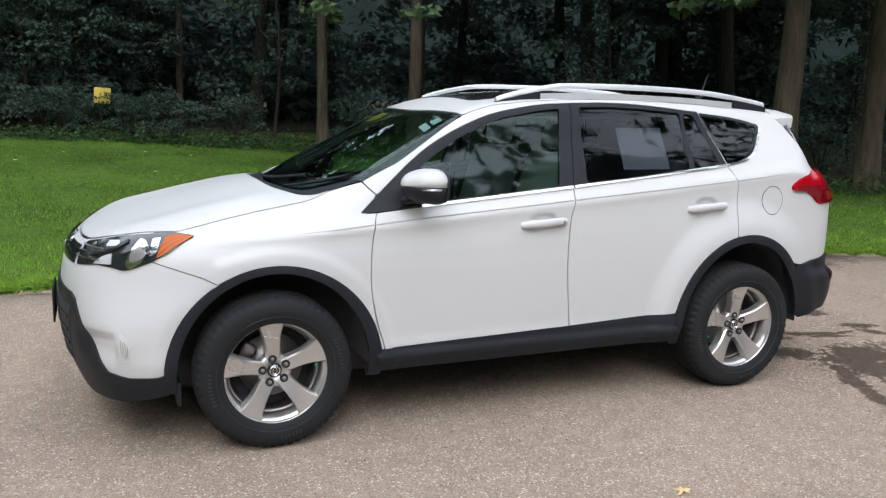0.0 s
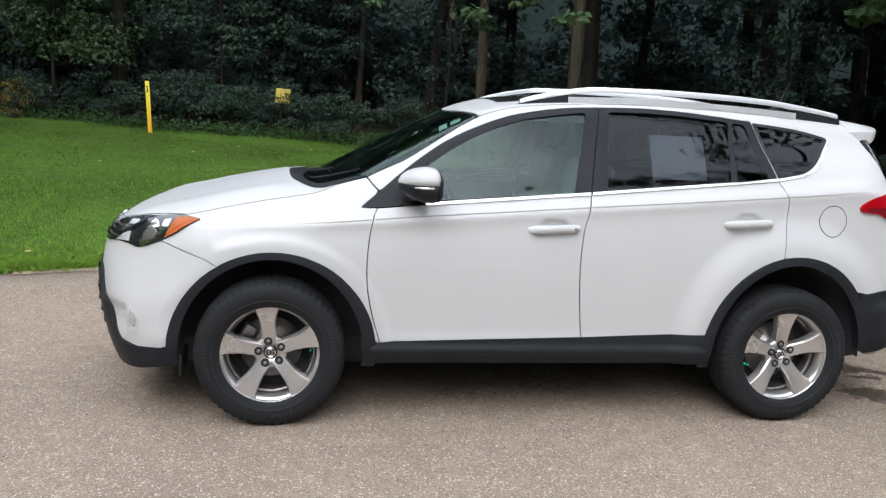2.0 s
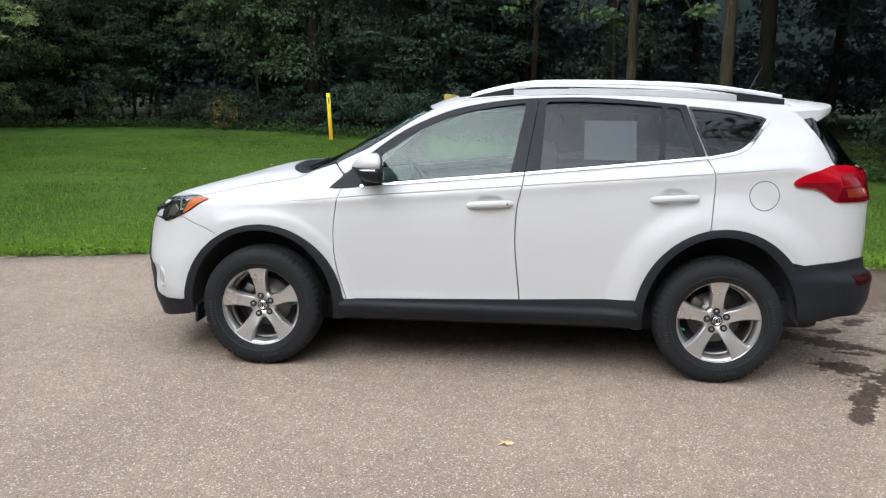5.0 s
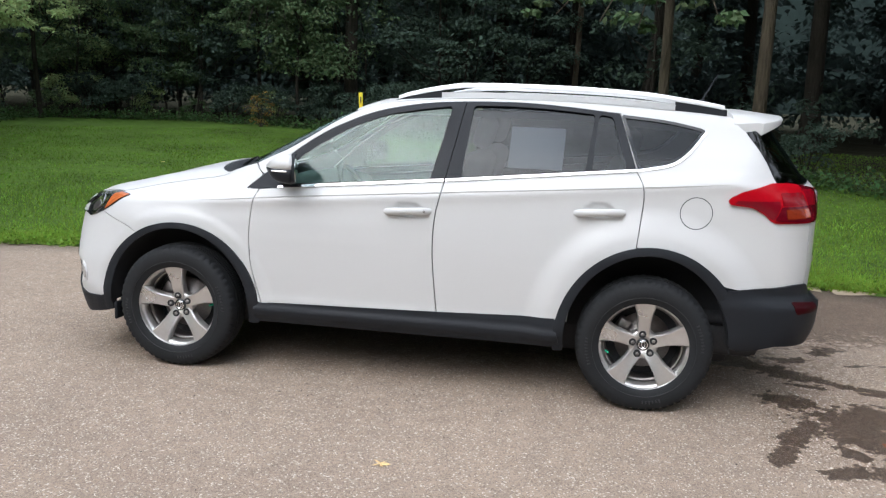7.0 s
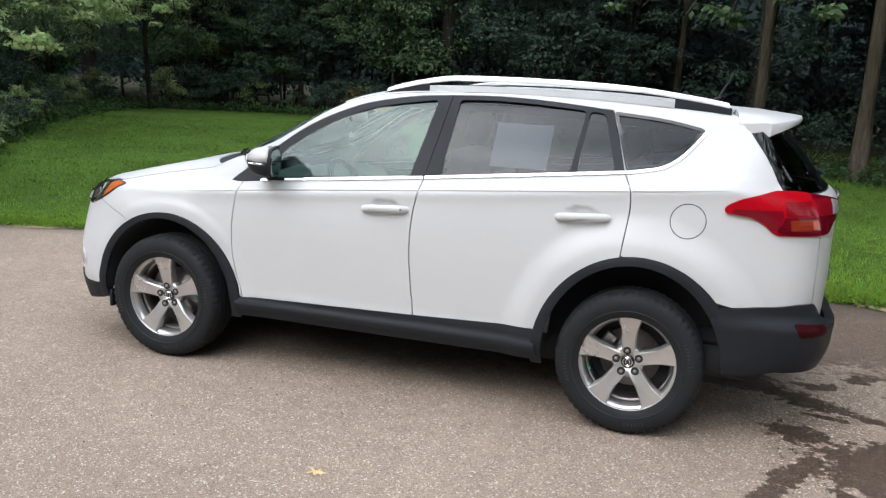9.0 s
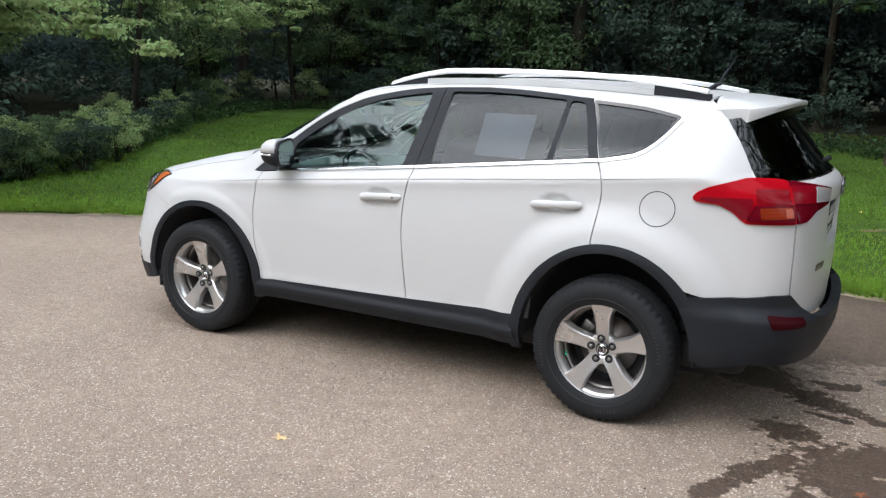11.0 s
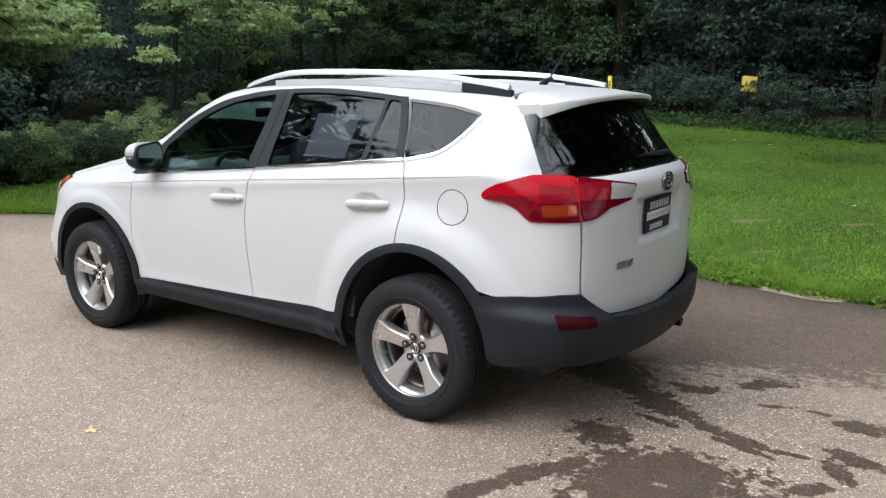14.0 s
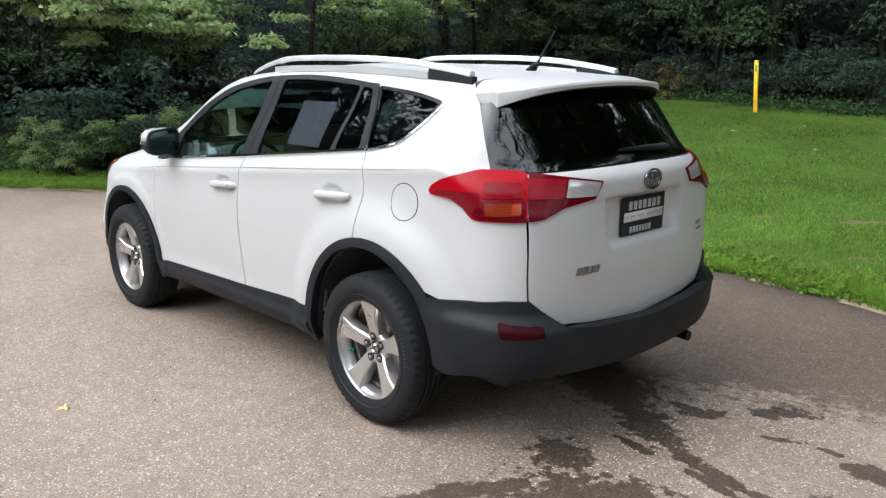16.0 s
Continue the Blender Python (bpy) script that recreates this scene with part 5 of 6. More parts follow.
GR = [(-.85, -.41, .898), (-.85, -.44, .826)]
grille = skin("grille", sheet(mirror_line([(0, .886)] + nose_q(*GR) + [(0, .822)]), on_nose, .025, .006, .012), LAMP_BLACK, car, "slim black upper grille")
for zb in (.838, .862):
    skin("grille_bar", sheet(mirror_line([(0, zb + .012)] + nose_q((-.85, -.40, zb + .016), (-.85, -.40, zb + .006)) + [(0, zb)]), on_nose, .03, .013, .008), BLACK_GLOSS, grille)
LAMP = [(-.80, -.425, .918), (-.70, -.52, .945), (-.589, -.60, .972), (-.42, -.70, .995), (-.325, -.752, .984), (-.37, -.768, .962), (-.44, -.775, .915), (-.515, -.765, .876),
        (-.575, -.735, .850), (-.620, -.705, .835), (-.66, -.665, .845), (-.72, -.60, .850), (-.80, -.46, .828)]
lamps = both("headlight", sheet(rounded(nose_q(*LAMP), .012), on_nose, .02, .006, .02), LAMP_BLACK, BOTH, "black headlight with chrome reflector and amber corner")
both("amber_corner", sheet(rounded(nose_q((-.448, -.735, .977), (-.40, -.72, .987), (-.335, -.762, .981), (-.395, -.78, .952), (-.44, -.775, .922), (-.492, -.768, .892)), .005), on_nose, .015, .0095, .004), AMBER_FRONT, lamps, "orange indicator lens")
both("reflector", sheet(rounded(nose_q((-.498, -.715, .968), (-.466, -.730, .973), (-.487, -.765, .916), (-.518, -.759, .899)), .006), on_nose, .015, .0095, .004), CHROME, lamps, "bright chrome edge")
both("projector", sheet(curve(nose_q((-.546, -.685, .966), (-.528, -.72, .955), (-.518, -.752, .912), (-.548, -.745, .876), (-.597, -.732, .846), (-.612, -.712, .864), (-.590, -.700, .915), (-.546, -.685, .966)), 4)[:-1], on_nose, .012, .010, .005), CHROME, lamps, "chrome reflector bowl")
both("projector_lens", sheet(curve(nose_q((-.552, -.71, .935), (-.530, -.738, .915), (-.545, -.74, .888), (-.590, -.722, .873), (-.590, -.71, .905), (-.552, -.71, .935)), 4)[:-1], on_nose, .012, .0135, .004), STEEL, lamps)
both("inner_reflector", sheet(rounded(nose_q((-.675, -.583, .945), (-.630, -.627, .951), (-.638, -.650, .931), (-.690, -.597, .923)), .004), on_nose, .015, .0095, .004), SILVER, lamps)
both("inner_reflector", sheet(rounded(nose_q((-.745, -.590, .850), (-.70, -.62, .885), (-.663, -.648, .900), (-.672, -.670, .857)), .004), on_nose, .015, .0095, .004), SILVER, lamps)
for zb in (.862, .884, .906):
    both("lamp_rib", sheet(nose_q((-.82, -.43, zb + .004), (-.75, -.53, zb + .006), (-.70, -.60, zb + .008), (-.70, -.60, zb + .003), (-.75, -.53, zb), (-.82, -.43, zb - .002)), on_nose, .02, .011, .004), STEEL, lamps)
both("lamp_blade", sheet(nose_q((-.84, -.40, .880), (-.745, -.54, .890), (-.685, -.632, .905), (-.60, -.665, .958), (-.60, -.672, .945), (-.685, -.640, .893), (-.745, -.545, .878), (-.84, -.40, .870)), on_nose, .02, .014, .008), BLACK_GLOSS, lamps)
FOG = [(-.648, -.765, .570), (-.622, -.782, .545), (-.612, -.79, .505), (-.618, -.785, .452), (-.655, -.76, .440), (-.662, -.752, .455), (-.636, -.772, .478), (-.640, -.768, .53)]
both("fog_light", sheet(rounded(nose_q(*FOG), .004), on_nose, .012, .004, .01), SILVER, (bumper, bumper), "small chrome-edged fog light")
both("fog_lens", sheet(rounded(nose_q((-.646, -.766, .555), (-.628, -.780, .535), (-.618, -.787, .505), (-.626, -.780, .466), (-.640, -.768, .480), (-.645, -.764, .53)), .004), on_nose, .012, .010, .006), CLEAR, (bumper, bumper))
emb = [(.055 * math.cos(a), .868 + .042 * math.sin(a)) for a in np.linspace(0, 2 * math.pi, 28, endpoint=False)]
skin("emblem", sheet(emb, on_nose, .02, .014, .010, [[(x * .78, .868 + (z - .868) * .78) for x, z in emb]]), CHROME, grille, "oval chrome maker's emblem")



def crease(x0, x1):
    """The pressed line along the flank: a low ledge, its lower face turned down."""
    V, N, F = [], [], []
    xs = np.linspace(x0, x1, max(3, int((x1 - x0) / .03)))
    for x in xs:
        z = float(np.interp(x, (0, .2, .68, 1.16, 1.69, 2.35, 3.05), (.974, .993, 1.040, 1.079, 1.123, 1.174, 1.228)))
        f = min(1, (x - .095) / .25) * min(1, (3.06 - x) / .3)
        p = on_side(np.array([(x, z + .030), (x, z + .002), (x, z + .002), (x, z + .002 - .006 * max(f, .05))]))
        n = normal(p)
        p = p + n * np.array([.0004, .0003 + .0008 * f, .0003 + .0008 * f, .0002])[:, None]
        down = n[2] * .75 + np.array((0, 0, -.55))
        n[2] = n[3] = down / np.linalg.norm(down)
        V += [tuple(q) for q in p]
        N += [tuple(q) for q in n]
    for i in range(len(xs) - 1):
        for k in (0, 2):
            a, b = i * 4 + k, i * 4 + 4 + k
            F.append((a, a + 1, b + 1, b))
    return V, F, N


for x0, x1, who in ((.10, .462, wings), (.477, 1.530, fdoors), (1.544, 2.591, rdoors), (2.604, 3.04, sides)):
    both("crease", crease(x0, x1), PAINT, who)

# tail: tailgate, glass, lamps, bumper, spoiler
GE = [tuple(p) for p in on_side(np.array([(3.4665, .722), (3.4665, .80), (3.4665, .92), (3.4655, 1.0), (3.4625, 1.045)]))]
gate_half = [(0, .560)] + tail_q((3.54, -.367, .585), (3.508, -.530, .606)) + tail_q(*GE) + tail_q((3.42, -.66, 1.10), (3.29, -.675, 1.232), (3.36, -.62, 1.226), (3.428, -.551, 1.228), (3.507, -.282, 1.236)) + [(0, 1.240)]
gate = skin("tailgate", sheet(mirror_line(gate_half), on_tail, .018, .0, gap=.0015), PAINT, car)
RG = [(3.285, 0, 1.545), (3.279, -.235, 1.540), (3.22, -.44, 1.524), (3.115, -.592, 1.492), (3.272, -.692, 1.240), (3.36, -.62, 1.229), (3.428, -.551, 1.231), (3.507, -.282, 1.239)]
rg_half = tail_q(*RG) + [(0, 1.243)]
rg_half[0] = (0, 1.545)
skin("rear_window", settled(sheet(mirror_line(rg_half), on_tail, .018, .003, .006)), GLASS_REAR, gate, "dark tinted raked rear glass")
rg_line = mirror_line(rg_half)
skin("window_border", sheet(shrunk(rg_line, .001), on_tail, .03, .0012, .010, [shrunk(rg_line, .045)]), BLACK_GLOSS, gate)
OUT = [(3.028, -.797, 1.146), (3.045, -.797, 1.168), (3.092, -.782, 1.199), (3.242, -.719, 1.238), (3.334, -.65, 1.236), (3.395, -.605, 1.228), (3.452, -.668, 1.13), (3.452, -.668, 1.045), (3.268, -.776, 1.042), (3.245, -.78, 1.055), (3.21, -.784, 1.088), (3.15, -.79, 1.118), (3.037, -.797, 1.128)]
swell_out = lambda q: .010 * np.exp(-((q[:, 1] - 1.15) / .06) ** 2)
tails = both("tail_light", sheet(rounded(tail_q(*OUT), .014), on_tail, .02, .008, .03, swell=swell_out), RED, BOTH, "large red wrap-round tail light")
INN = [(3.398, -.600, 1.227), (3.487, -.48, 1.208), (3.551, -.315, 1.184), (3.549, -.362, 1.117), (3.52, -.52, 1.092), (3.49, -.615, 1.052), (3.456, -.664, 1.046), (3.456, -.664, 1.12)]
inner = both("hatch_light", sheet(rounded(tail_q(*INN), .006), on_tail, .02, .010, .03), RED_SHADE, (gate, gate), "red and clear lamp on the tailgate")
both("clear_lens", sheet(rounded(tail_q((3.506, -.482, 1.197), (3.558, -.333, 1.180), (3.558, -.362, 1.127), (3.518, -.511, 1.130)), .006), on_tail, .015, .0135, .004), CLEAR, inner, "clear reversing lens")
both("stop_lens", sheet(rounded(tail_q((3.402, -.632, 1.206), (3.503, -.492, 1.199), (3.516, -.519, 1.128), (3.434, -.660, 1.128)), .006), on_tail, .015, .0135, .004), HATCH_CELL, inner)
both("lower_lens", sheet(rounded(tail_q((3.075, -.797, 1.150), (3.18, -.785, 1.152), (3.28, -.757, 1.150), (3.288, -.765, 1.122), (3.262, -.775, 1.062), (3.245, -.78, 1.062), (3.21, -.784, 1.094), (3.15, -.79, 1.123), (3.06, -.797, 1.134)), .005), on_tail, .015, .0, .003, swell=lambda q: .0105 + swell_out(q)), RED_MID, tails)
cells = both("deep_lens", sheet(rounded(tail_q((3.290, -.757, 1.122), (3.440, -.668, 1.124), (3.448, -.682, 1.052), (3.290, -.770, 1.052), (3.262, -.775, 1.060)), .008), on_tail, .018, .0195, .003, swell=lambda q: 0 * q[:, 0]), RED_SHADE, tails)
both("stop_cell", sheet(rounded(tail_q((3.285, -.738, 1.190), (3.402, -.648, 1.190), (3.430, -.672, 1.130), (3.298, -.757, 1.127)), .006), on_tail, .015, .0, .003, swell=lambda q: .0115 + swell_out(q)), RED_CELL, tails)
both("amber_lens", sheet(rounded(tail_q((3.312, -.757, 1.110), (3.430, -.679, 1.112), (3.442, -.692, 1.068), (3.325, -.766, 1.064)), .005), on_tail, .015, .023, .003), AMBER_DEEP, cells, "dull orange indicator lens")
both("amber_bulb", sheet(rounded(tail_q((3.402, -.699, 1.107), (3.430, -.680, 1.108), (3.440, -.692, 1.070), (3.410, -.711, 1.070)), .003), on_tail, .015, .025, .002), AMBER, cells)

bm_arch = [tuple(p) for p in on_side(np.array(ellipse(2.660, .36, .428, .488, 4, 33, 10)))]
bt = [tuple(p) for p in on_side(np.array([(3.06, .690), (3.11, .688), (3.25, .701), (3.40, .722)]))]
bump_half = [(0, .575)] + tail_q((3.54, -.367, .592), (3.512, -.530, .616), (3.47, -.640, .700), (3.46, -.665, .722)) + tail_q(*bt[::-1]) + tail_q(*bm_arch[::-1]) + tail_q((3.14, -.82, .375), (3.33, -.78, .405), (3.52, -.55, .405), (3.56, -.2, .385)) + [(0, .38)]
swell_b = lambda q: .014 + .058 * step01(.665, .60, q[:, 1]) * step01(1.05, .45, np.abs(q[:, 0])) * (1 - .45 * step01(.50, .34, q[:, 1]))
rbumper = skin("rear_bumper", sheet(mirror_line(bump_half), on_tail, .020, .0, .05, swell=swell_b), BLACK_PLASTIC, car, "textured black plastic rear bumper")
both("reflector", sheet(rounded(tail_q((3.37, -.735, .640), (3.475, -.62, .628), (3.475, -.62, .585), (3.385, -.725, .578)), .008), on_tail, .015, .0, .008, swell=lambda q: swell_b(q) + .004), RED_DARK, (rbumper, rbumper), "dark red rear reflector")


def spoiler_geo():
    V, F, n = [], [], 41
    for i in range(n):
        u = -1 + 2 * i / (n - 1)
        y = .572 * u
        e = abs(u) ** 6
        q = np.array([(3.04, y)])
        z0 = float(on_top(q)[0][2])
        xr = 3.368 - .20 * y * y - .10 * e
        zr = 1.582 - .10 * y * y - .010 * e
        lip = .030 + .034 * e
        xb, zb = 3.295 - .30 * y * y - .9 * y ** 6, 1.549 - .12 * y * y
        V += [(3.02 + .02 * e, y, z0 - .03), (3.035 + .02 * e, y, z0 + .001), (3.15, y, (z0 * 2 + zr) / 3 + .006), (xr - .03, y, zr + .005), (xr - .006, y, zr + .002), (xr, y, zr - .007), (xr - .004, y, zr - lip + .008),
              (xr - .016, y, zr - lip), (xb + .012, y, min(zb, zr - lip + .004)), (xb - .10, y, zb - .005)]
    m = 10
    for i in range(n - 1):
        for k in range(m):
            j = (k + 1) % m
            F.append((i * m + k, i * m + j, (i + 1) * m + j, (i + 1) * m + k))
    F.append(tuple(range(m))[::-1])
    F.append(tuple((n - 1) * m + k for k in range(m)))
    return V, F


spoiler = part("spoiler", spoiler_geo(), [PAINT, BLACK_PLASTIC], car, "white roof spoiler over the rear glass", sharp=38)
# faces turned down take black, which paints in the shade below the lip
for poly in spoiler.data.polygons:
    poly.material_index = 1 if poly.normal.z < -.45 and poly.center.z < 1.575 else 0

# lower black cladding: sills and wheel-arch flares
sill = [(.50, .316)] + ellipse(.010, .36, .47, .47, -6, 6, 4)[1:] + [(.492, .422), (.52, .424), (1.536, .452), (2.185, .476), (2.20, .40), (2.22, .316)]
both("sill", sheet(sill, on_side, .013, .006, .04, swell=lambda q: .020 * step01(.418, .392, q[:, 1]) - .014 * step01(.365, .32, q[:, 1])), BLACK_PLASTIC, BOTH, "textured black plastic sill cladding")
fl = ellipse(.010, .36, .494, .494, -2, 172, 48)
fi = ellipse(.006, .36, .436, .460, -6, 184, 48)
both("arch_flare", sheet(fl + [(-.488, .30), (-.43, .30)] + fi[::-1] + [(.43, .30), (.50, .30)], on_side, .022, .010, .06, swell=lambda q: .008 * np.clip(1 - np.abs(np.hypot((q[:, 0] - .008) / .464, (q[:, 1] - .36) / .474) - 1) / .08, 0, 1)),
     BLACK_PLASTIC, BOTH, "black plastic wheel-arch flare")
fl = ellipse(2.668, .36, .490, .532, 36, 180, 48)
fi = ellipse(2.660, .36, .428, .488, 30, 184, 48)
both("arch_flare", sheet(fl + [(2.18, .30), (2.238, .30)] + fi[::-1], on_side, .022, .010, .06, swell=lambda q: .008 * np.clip(1 - np.abs(np.hypot((q[:, 0] - 2.662) / .456, (q[:, 1] - .36) / .508) - 1) / .08, 0, 1)),
     BLACK_PLASTIC, BOTH, "black plastic wheel-arch flare")


def liner(cx):
    V, F, a = [], [], np.linspace(-.02, math.pi + .02, 26)
    for y in (-.845, -.50):
        V += [(cx + .439 * math.cos(q), y, .36 + (.463 if cx < 1 else .490) * math.sin(q)) for q in a]
    F = [(k, k + 1, 27 + k, 26 + k) for k in range(25)]
    k = len(V)
    V += [(cx, -.50, .36)]
    F += [(26 + i, 27 + i, k) for i in range(25)]
    return V, F


for cx in (.005, 2.66):
    g = liner(cx)
    part("wheel_liner", g, DARK, car)
    part("wheel_liner", ([(x, -y, z) for x, y, z in g[0]], [tuple(reversed(f)) for f in g[1]]), DARK, car)
part("underbody", join(block(-.62, 3.15, -.46, .46, .185, .36, .03), block(.56, 2.10, -.78, .78, .285, .38, .03), block(3.10, 3.34, -.40, .58, .29, .40, .04)), DARK, car)
part("rear_valance", block(2.95, 3.42, -.60, .60, .40, .50, .05), DARK, car)
# unseen block added to keep light from getting in under the tail
part("tail_shade_block", block(2.52, 3.30, -.62, .62, .265, .45, .06), DARK, car)
part("mud_flap", block(-.43, -.41, -.82, -.62, .235, .34, .006), BLACK_PLASTIC, car)
part("mud_flap", block(-.43, -.41, .62, .82, .235, .34, .006), BLACK_PLASTIC, car)
part("exhaust", tube([(3.1, .48, .33), (3.45, .48, .33), (3.53, .48, .325)], .026, 12), BLACK_PLASTIC, car)


# ---------------------------------------------------------------- wheels
def spoke_geo(angle):
    V, F = [], []
    rs = [.030, .060, .090, .120, .155, .190, .215, .234]
    for r in rs:
        s = (r - .03) / .204
        w = .033 + .004 * s + .026 * max(s - .45, 0) ** 1.6 / .38
        front = -.044 - .042 * s - .006 * math.sin(3.14 * s)
        back = front + .055
        for t, y in ((-w, back), (-w, front + .008), (-w + .007, front), (-w * .35, front + .002), (w * .35, front + .002), (w - .007, front), (w, front + .008), (w, back)):
            V.append((r * math.cos(angle) - t * math.sin(angle), y, r * math.sin(angle) + t * math.cos(angle)))
    m = 8
    for i in range(len(rs) - 1):
        for k in range(m - 1):
            F.append((i * m + k, (i + 1) * m + k, (i + 1) * m + k + 1, i * m + k + 1))
    F.append(tuple(range(m)))
    F.append(tuple(reversed([(len(rs) - 1) * m + k for k in range(m)])))
    return V, F


def build_wheel(phase, valve):
    """A wheel about its own axis, its face towards -y."""
    wheel = part("wheel", spun([(.214, .10), (.214, -.02), (.20, .0), (.20, .10)], 48), STEEL, car)
    tread = [(.234, .098), (.250, .110), (.285, .118), (.320, .116), (.343, .104), (.352, .092), (.358, .072), (.359, .050), (.351, .048), (.351, .040), (.360, .038), (.361, .020), (.352, .018), (.352, .010), (.361, .008)]
    prof = tread + [(r, -y) for r, y in tread[::-1]]
    n = len(prof)

    def wave(i, k, r):
        shoulder = i in (4, 5, 6, n - 5, n - 6, n - 7)
        return r - (.0075 if shoulder and k % 3 == 0 else 0)
    V, F = spun(prof, 168, False, wave)
    tyre = part("tyre", (V, F), RUBBER, wheel, "black rubber tyre with grooved tread", sharp=34)
    marks = [spun([(.268, -.1145), (.268, -.1185), (.271, -.1185), (.271, -.1155)], 96)]
    for start, count in ((62, 9), (248, 9), (160, 6)):
        for k in range(count):
            marks.append(moved(block(-.0035, .0035, -.1195, -.1150, .291, .306 + .003 * ((k * 5) % 3 == 0), .001, 1), Matrix.Rotation(radians(start + 3.4 * k), 4, "Y")))
    part("sidewall_mark", join(*marks), RUBBER_MARK, tyre, "raised black rings and bars on the sidewall")
    lip = spun([(.212, .02), (.215, -.03), (.218, -.058), (.226, -.072), (.236, -.077), (.241, -.084), (.243, -.092), (.240, -.099), (.233, -.092), (.233, -.060)], 64)
    hub = spun([(.080, .0), (.080, -.038), (.073, -.047), (.040, -.047), (.036, -.040), (.0, -.040)], 40)
    for k in range(5):
        part("spoke", spoke_geo(radians(phase + 72 * k)), ALLOY, wheel, sharp=40)
    part("rim", lip, ALLOY, wheel, "silver alloy rim")
    part("hub", hub, ALLOY, wheel)
    part("hub_cap", spun([(.034, -.040), (.034, -.048), (.030, -.052), (.0, -.053)], 32), LAMP_BLACK, wheel)
    part("hub_emblem", join(spun([(.025, -.052), (.025, -.056), (.020, -.056), (.020, -.052)], 28), moved(spun([(.019, -.052), (.019, -.056), (.014, -.056), (.014, -.052)], 20), Matrix.Diagonal((.55, 1, 1, 1)))), CHROME, wheel)
    for k in range(5):
        a = radians(phase + 6 + 72 * k)
        # a raised dark disc stands in for the shaded hole round each nut
        part("lug_shade_disc", moved(spun([(.0200, -.044), (.0200, -.0568), (.0172, -.0568), (.0165, -.0548), (.0, -.0548)], 16), Matrix.Translation((.0572 * math.cos(a), .0, .0572 * math.sin(a)))), DARK, wheel)
        part("lug_nut", moved(spun([(.0100, -.050), (.0100, -.060), (.008, -.063), (.0, -.0635)], 6), Matrix.Translation((.0572 * math.cos(a), .0, .0572 * math.sin(a)))), STEEL, wheel)
    part("brake_disc", spun([(.0, .035), (.075, .035), (.078, .045), (.150, .045), (.150, .060), (.0, .060)], 48), STEEL, wheel)
    part("brake_caliper", moved(block(-.05, .05, .02, .09, .10, .165, .012), Matrix.Rotation(radians(-60), 4, "Y")), STEEL, wheel)
    part("barrel", spun([(.211, .09), (.211, -.03)], 48), STEEL, wheel)
    part("back_plate", spun([(.0, .075), (.210, .085)], 40), DARK, wheel)
    a = radians(valve)
    part("valve_cap", tube([(.200 * math.cos(a), -.03, .200 * math.sin(a)), (.190 * math.cos(a), -.060, .190 * math.sin(a))], .006, 8), GREEN_CAP, wheel, "small green valve cap")
    return wheel


WHEEL_Y = .775
for cx, phase, valve in ((.0, 95, 4), (2.66, 91, 197)):
    w = build_wheel(phase, valve)
    w.matrix_basis = Matrix.Translation((cx, -WHEEL_Y, .358))
    copy_thing(w, Matrix.Translation((cx, WHEEL_Y, .358)) @ Matrix.Rotation(math.pi, 4, "Z"))


# ---------------------------------------------------------------- fittings
def handle(x, z):
    y = float(on_side(np.array([(x - .14, z)]))[0][1])
    grip = tube([(x - .128, y + .004, z - .012), (x - .11, y - .014, z - .010), (x - .07, y - .022, z - .005), (x, y - .026, z), (x + .07, y - .022, z + .003), (x + .11, y - .016, z + .004), (x + .128, y + .004, z + .004)],
                [.011, .0155, .0165, .0150, .0165, .0155, .011], 12, True, 1.25)
    return grip


for x, z, doors, lock in ((1.358, 1.003, fdoors, True), (2.383, 1.056, rdoors, False)):
    g = handle(x, z)
    h = part("door_handle", g, PAINT, doors[0])
    part("door_handle", ([(a, -b, c) for a, b, c in g[0]], [tuple(reversed(f)) for f in g[1]]), PAINT, doors[1])
    if lock:
        part("lock", moved(spun([(.007, .0), (.007, -.004), (.0, -.004)], 14), Matrix.Translation((x + .098, -.882, z + .004))), STEEL, h)


def loft(sections):
    V, F, m = [], [], len(sections[0])
    for s in sections:
        V += s
    for i in range(len(sections) - 1):
        for k in range(m):
            j = (k + 1) % m
            F.append((i * m + k, i * m + j, (i + 1) * m + j, (i + 1) * m + k))
    F.append(tuple(reversed(range(m))))
    F.append(tuple((len(sections) - 1) * m + k for k in range(m)))
    return V, F


def shell_half(upper):
    """The mirror's housing: the painted upper or the black lower half."""
    secs = []
    for x, s in ((-.072, .22), (-.064, .42), (-.048, .62), (-.024, .80), (.006, .915), (.034, .975), (.055, 1.0)):
        ring = []
        for k in range(13):
            a = math.pi * k / 12
            c, d = math.cos(a), math.sin(a)
            w, h = .122 * s, (.078 if upper else .088) * s
            ring.append((x + .01 * c, -w * math.copysign(abs(c) ** .7, c), (h * abs(d) ** .75) * (1 if upper else -1) * (1 + .10 * c)))
        secs.append(ring)
    return loft(secs)


def rim_plate(w, z0, z1, deep=.002):
    """A thin rounded plate facing along x."""
    line = rounded([(-w, z0 + .012), (w, z0), (w, z1), (-w, z1 - .020)], .062, 9)
    n = len(line)
    V = [(deep, y, z) for y, z in line] + [(-deep, y, z) for y, z in line]
    return V, [tuple(range(n)), tuple(reversed(range(n, 2 * n)))] + [(k, n + k, n + (k + 1) % n, (k + 1) % n) for k in range(n)]


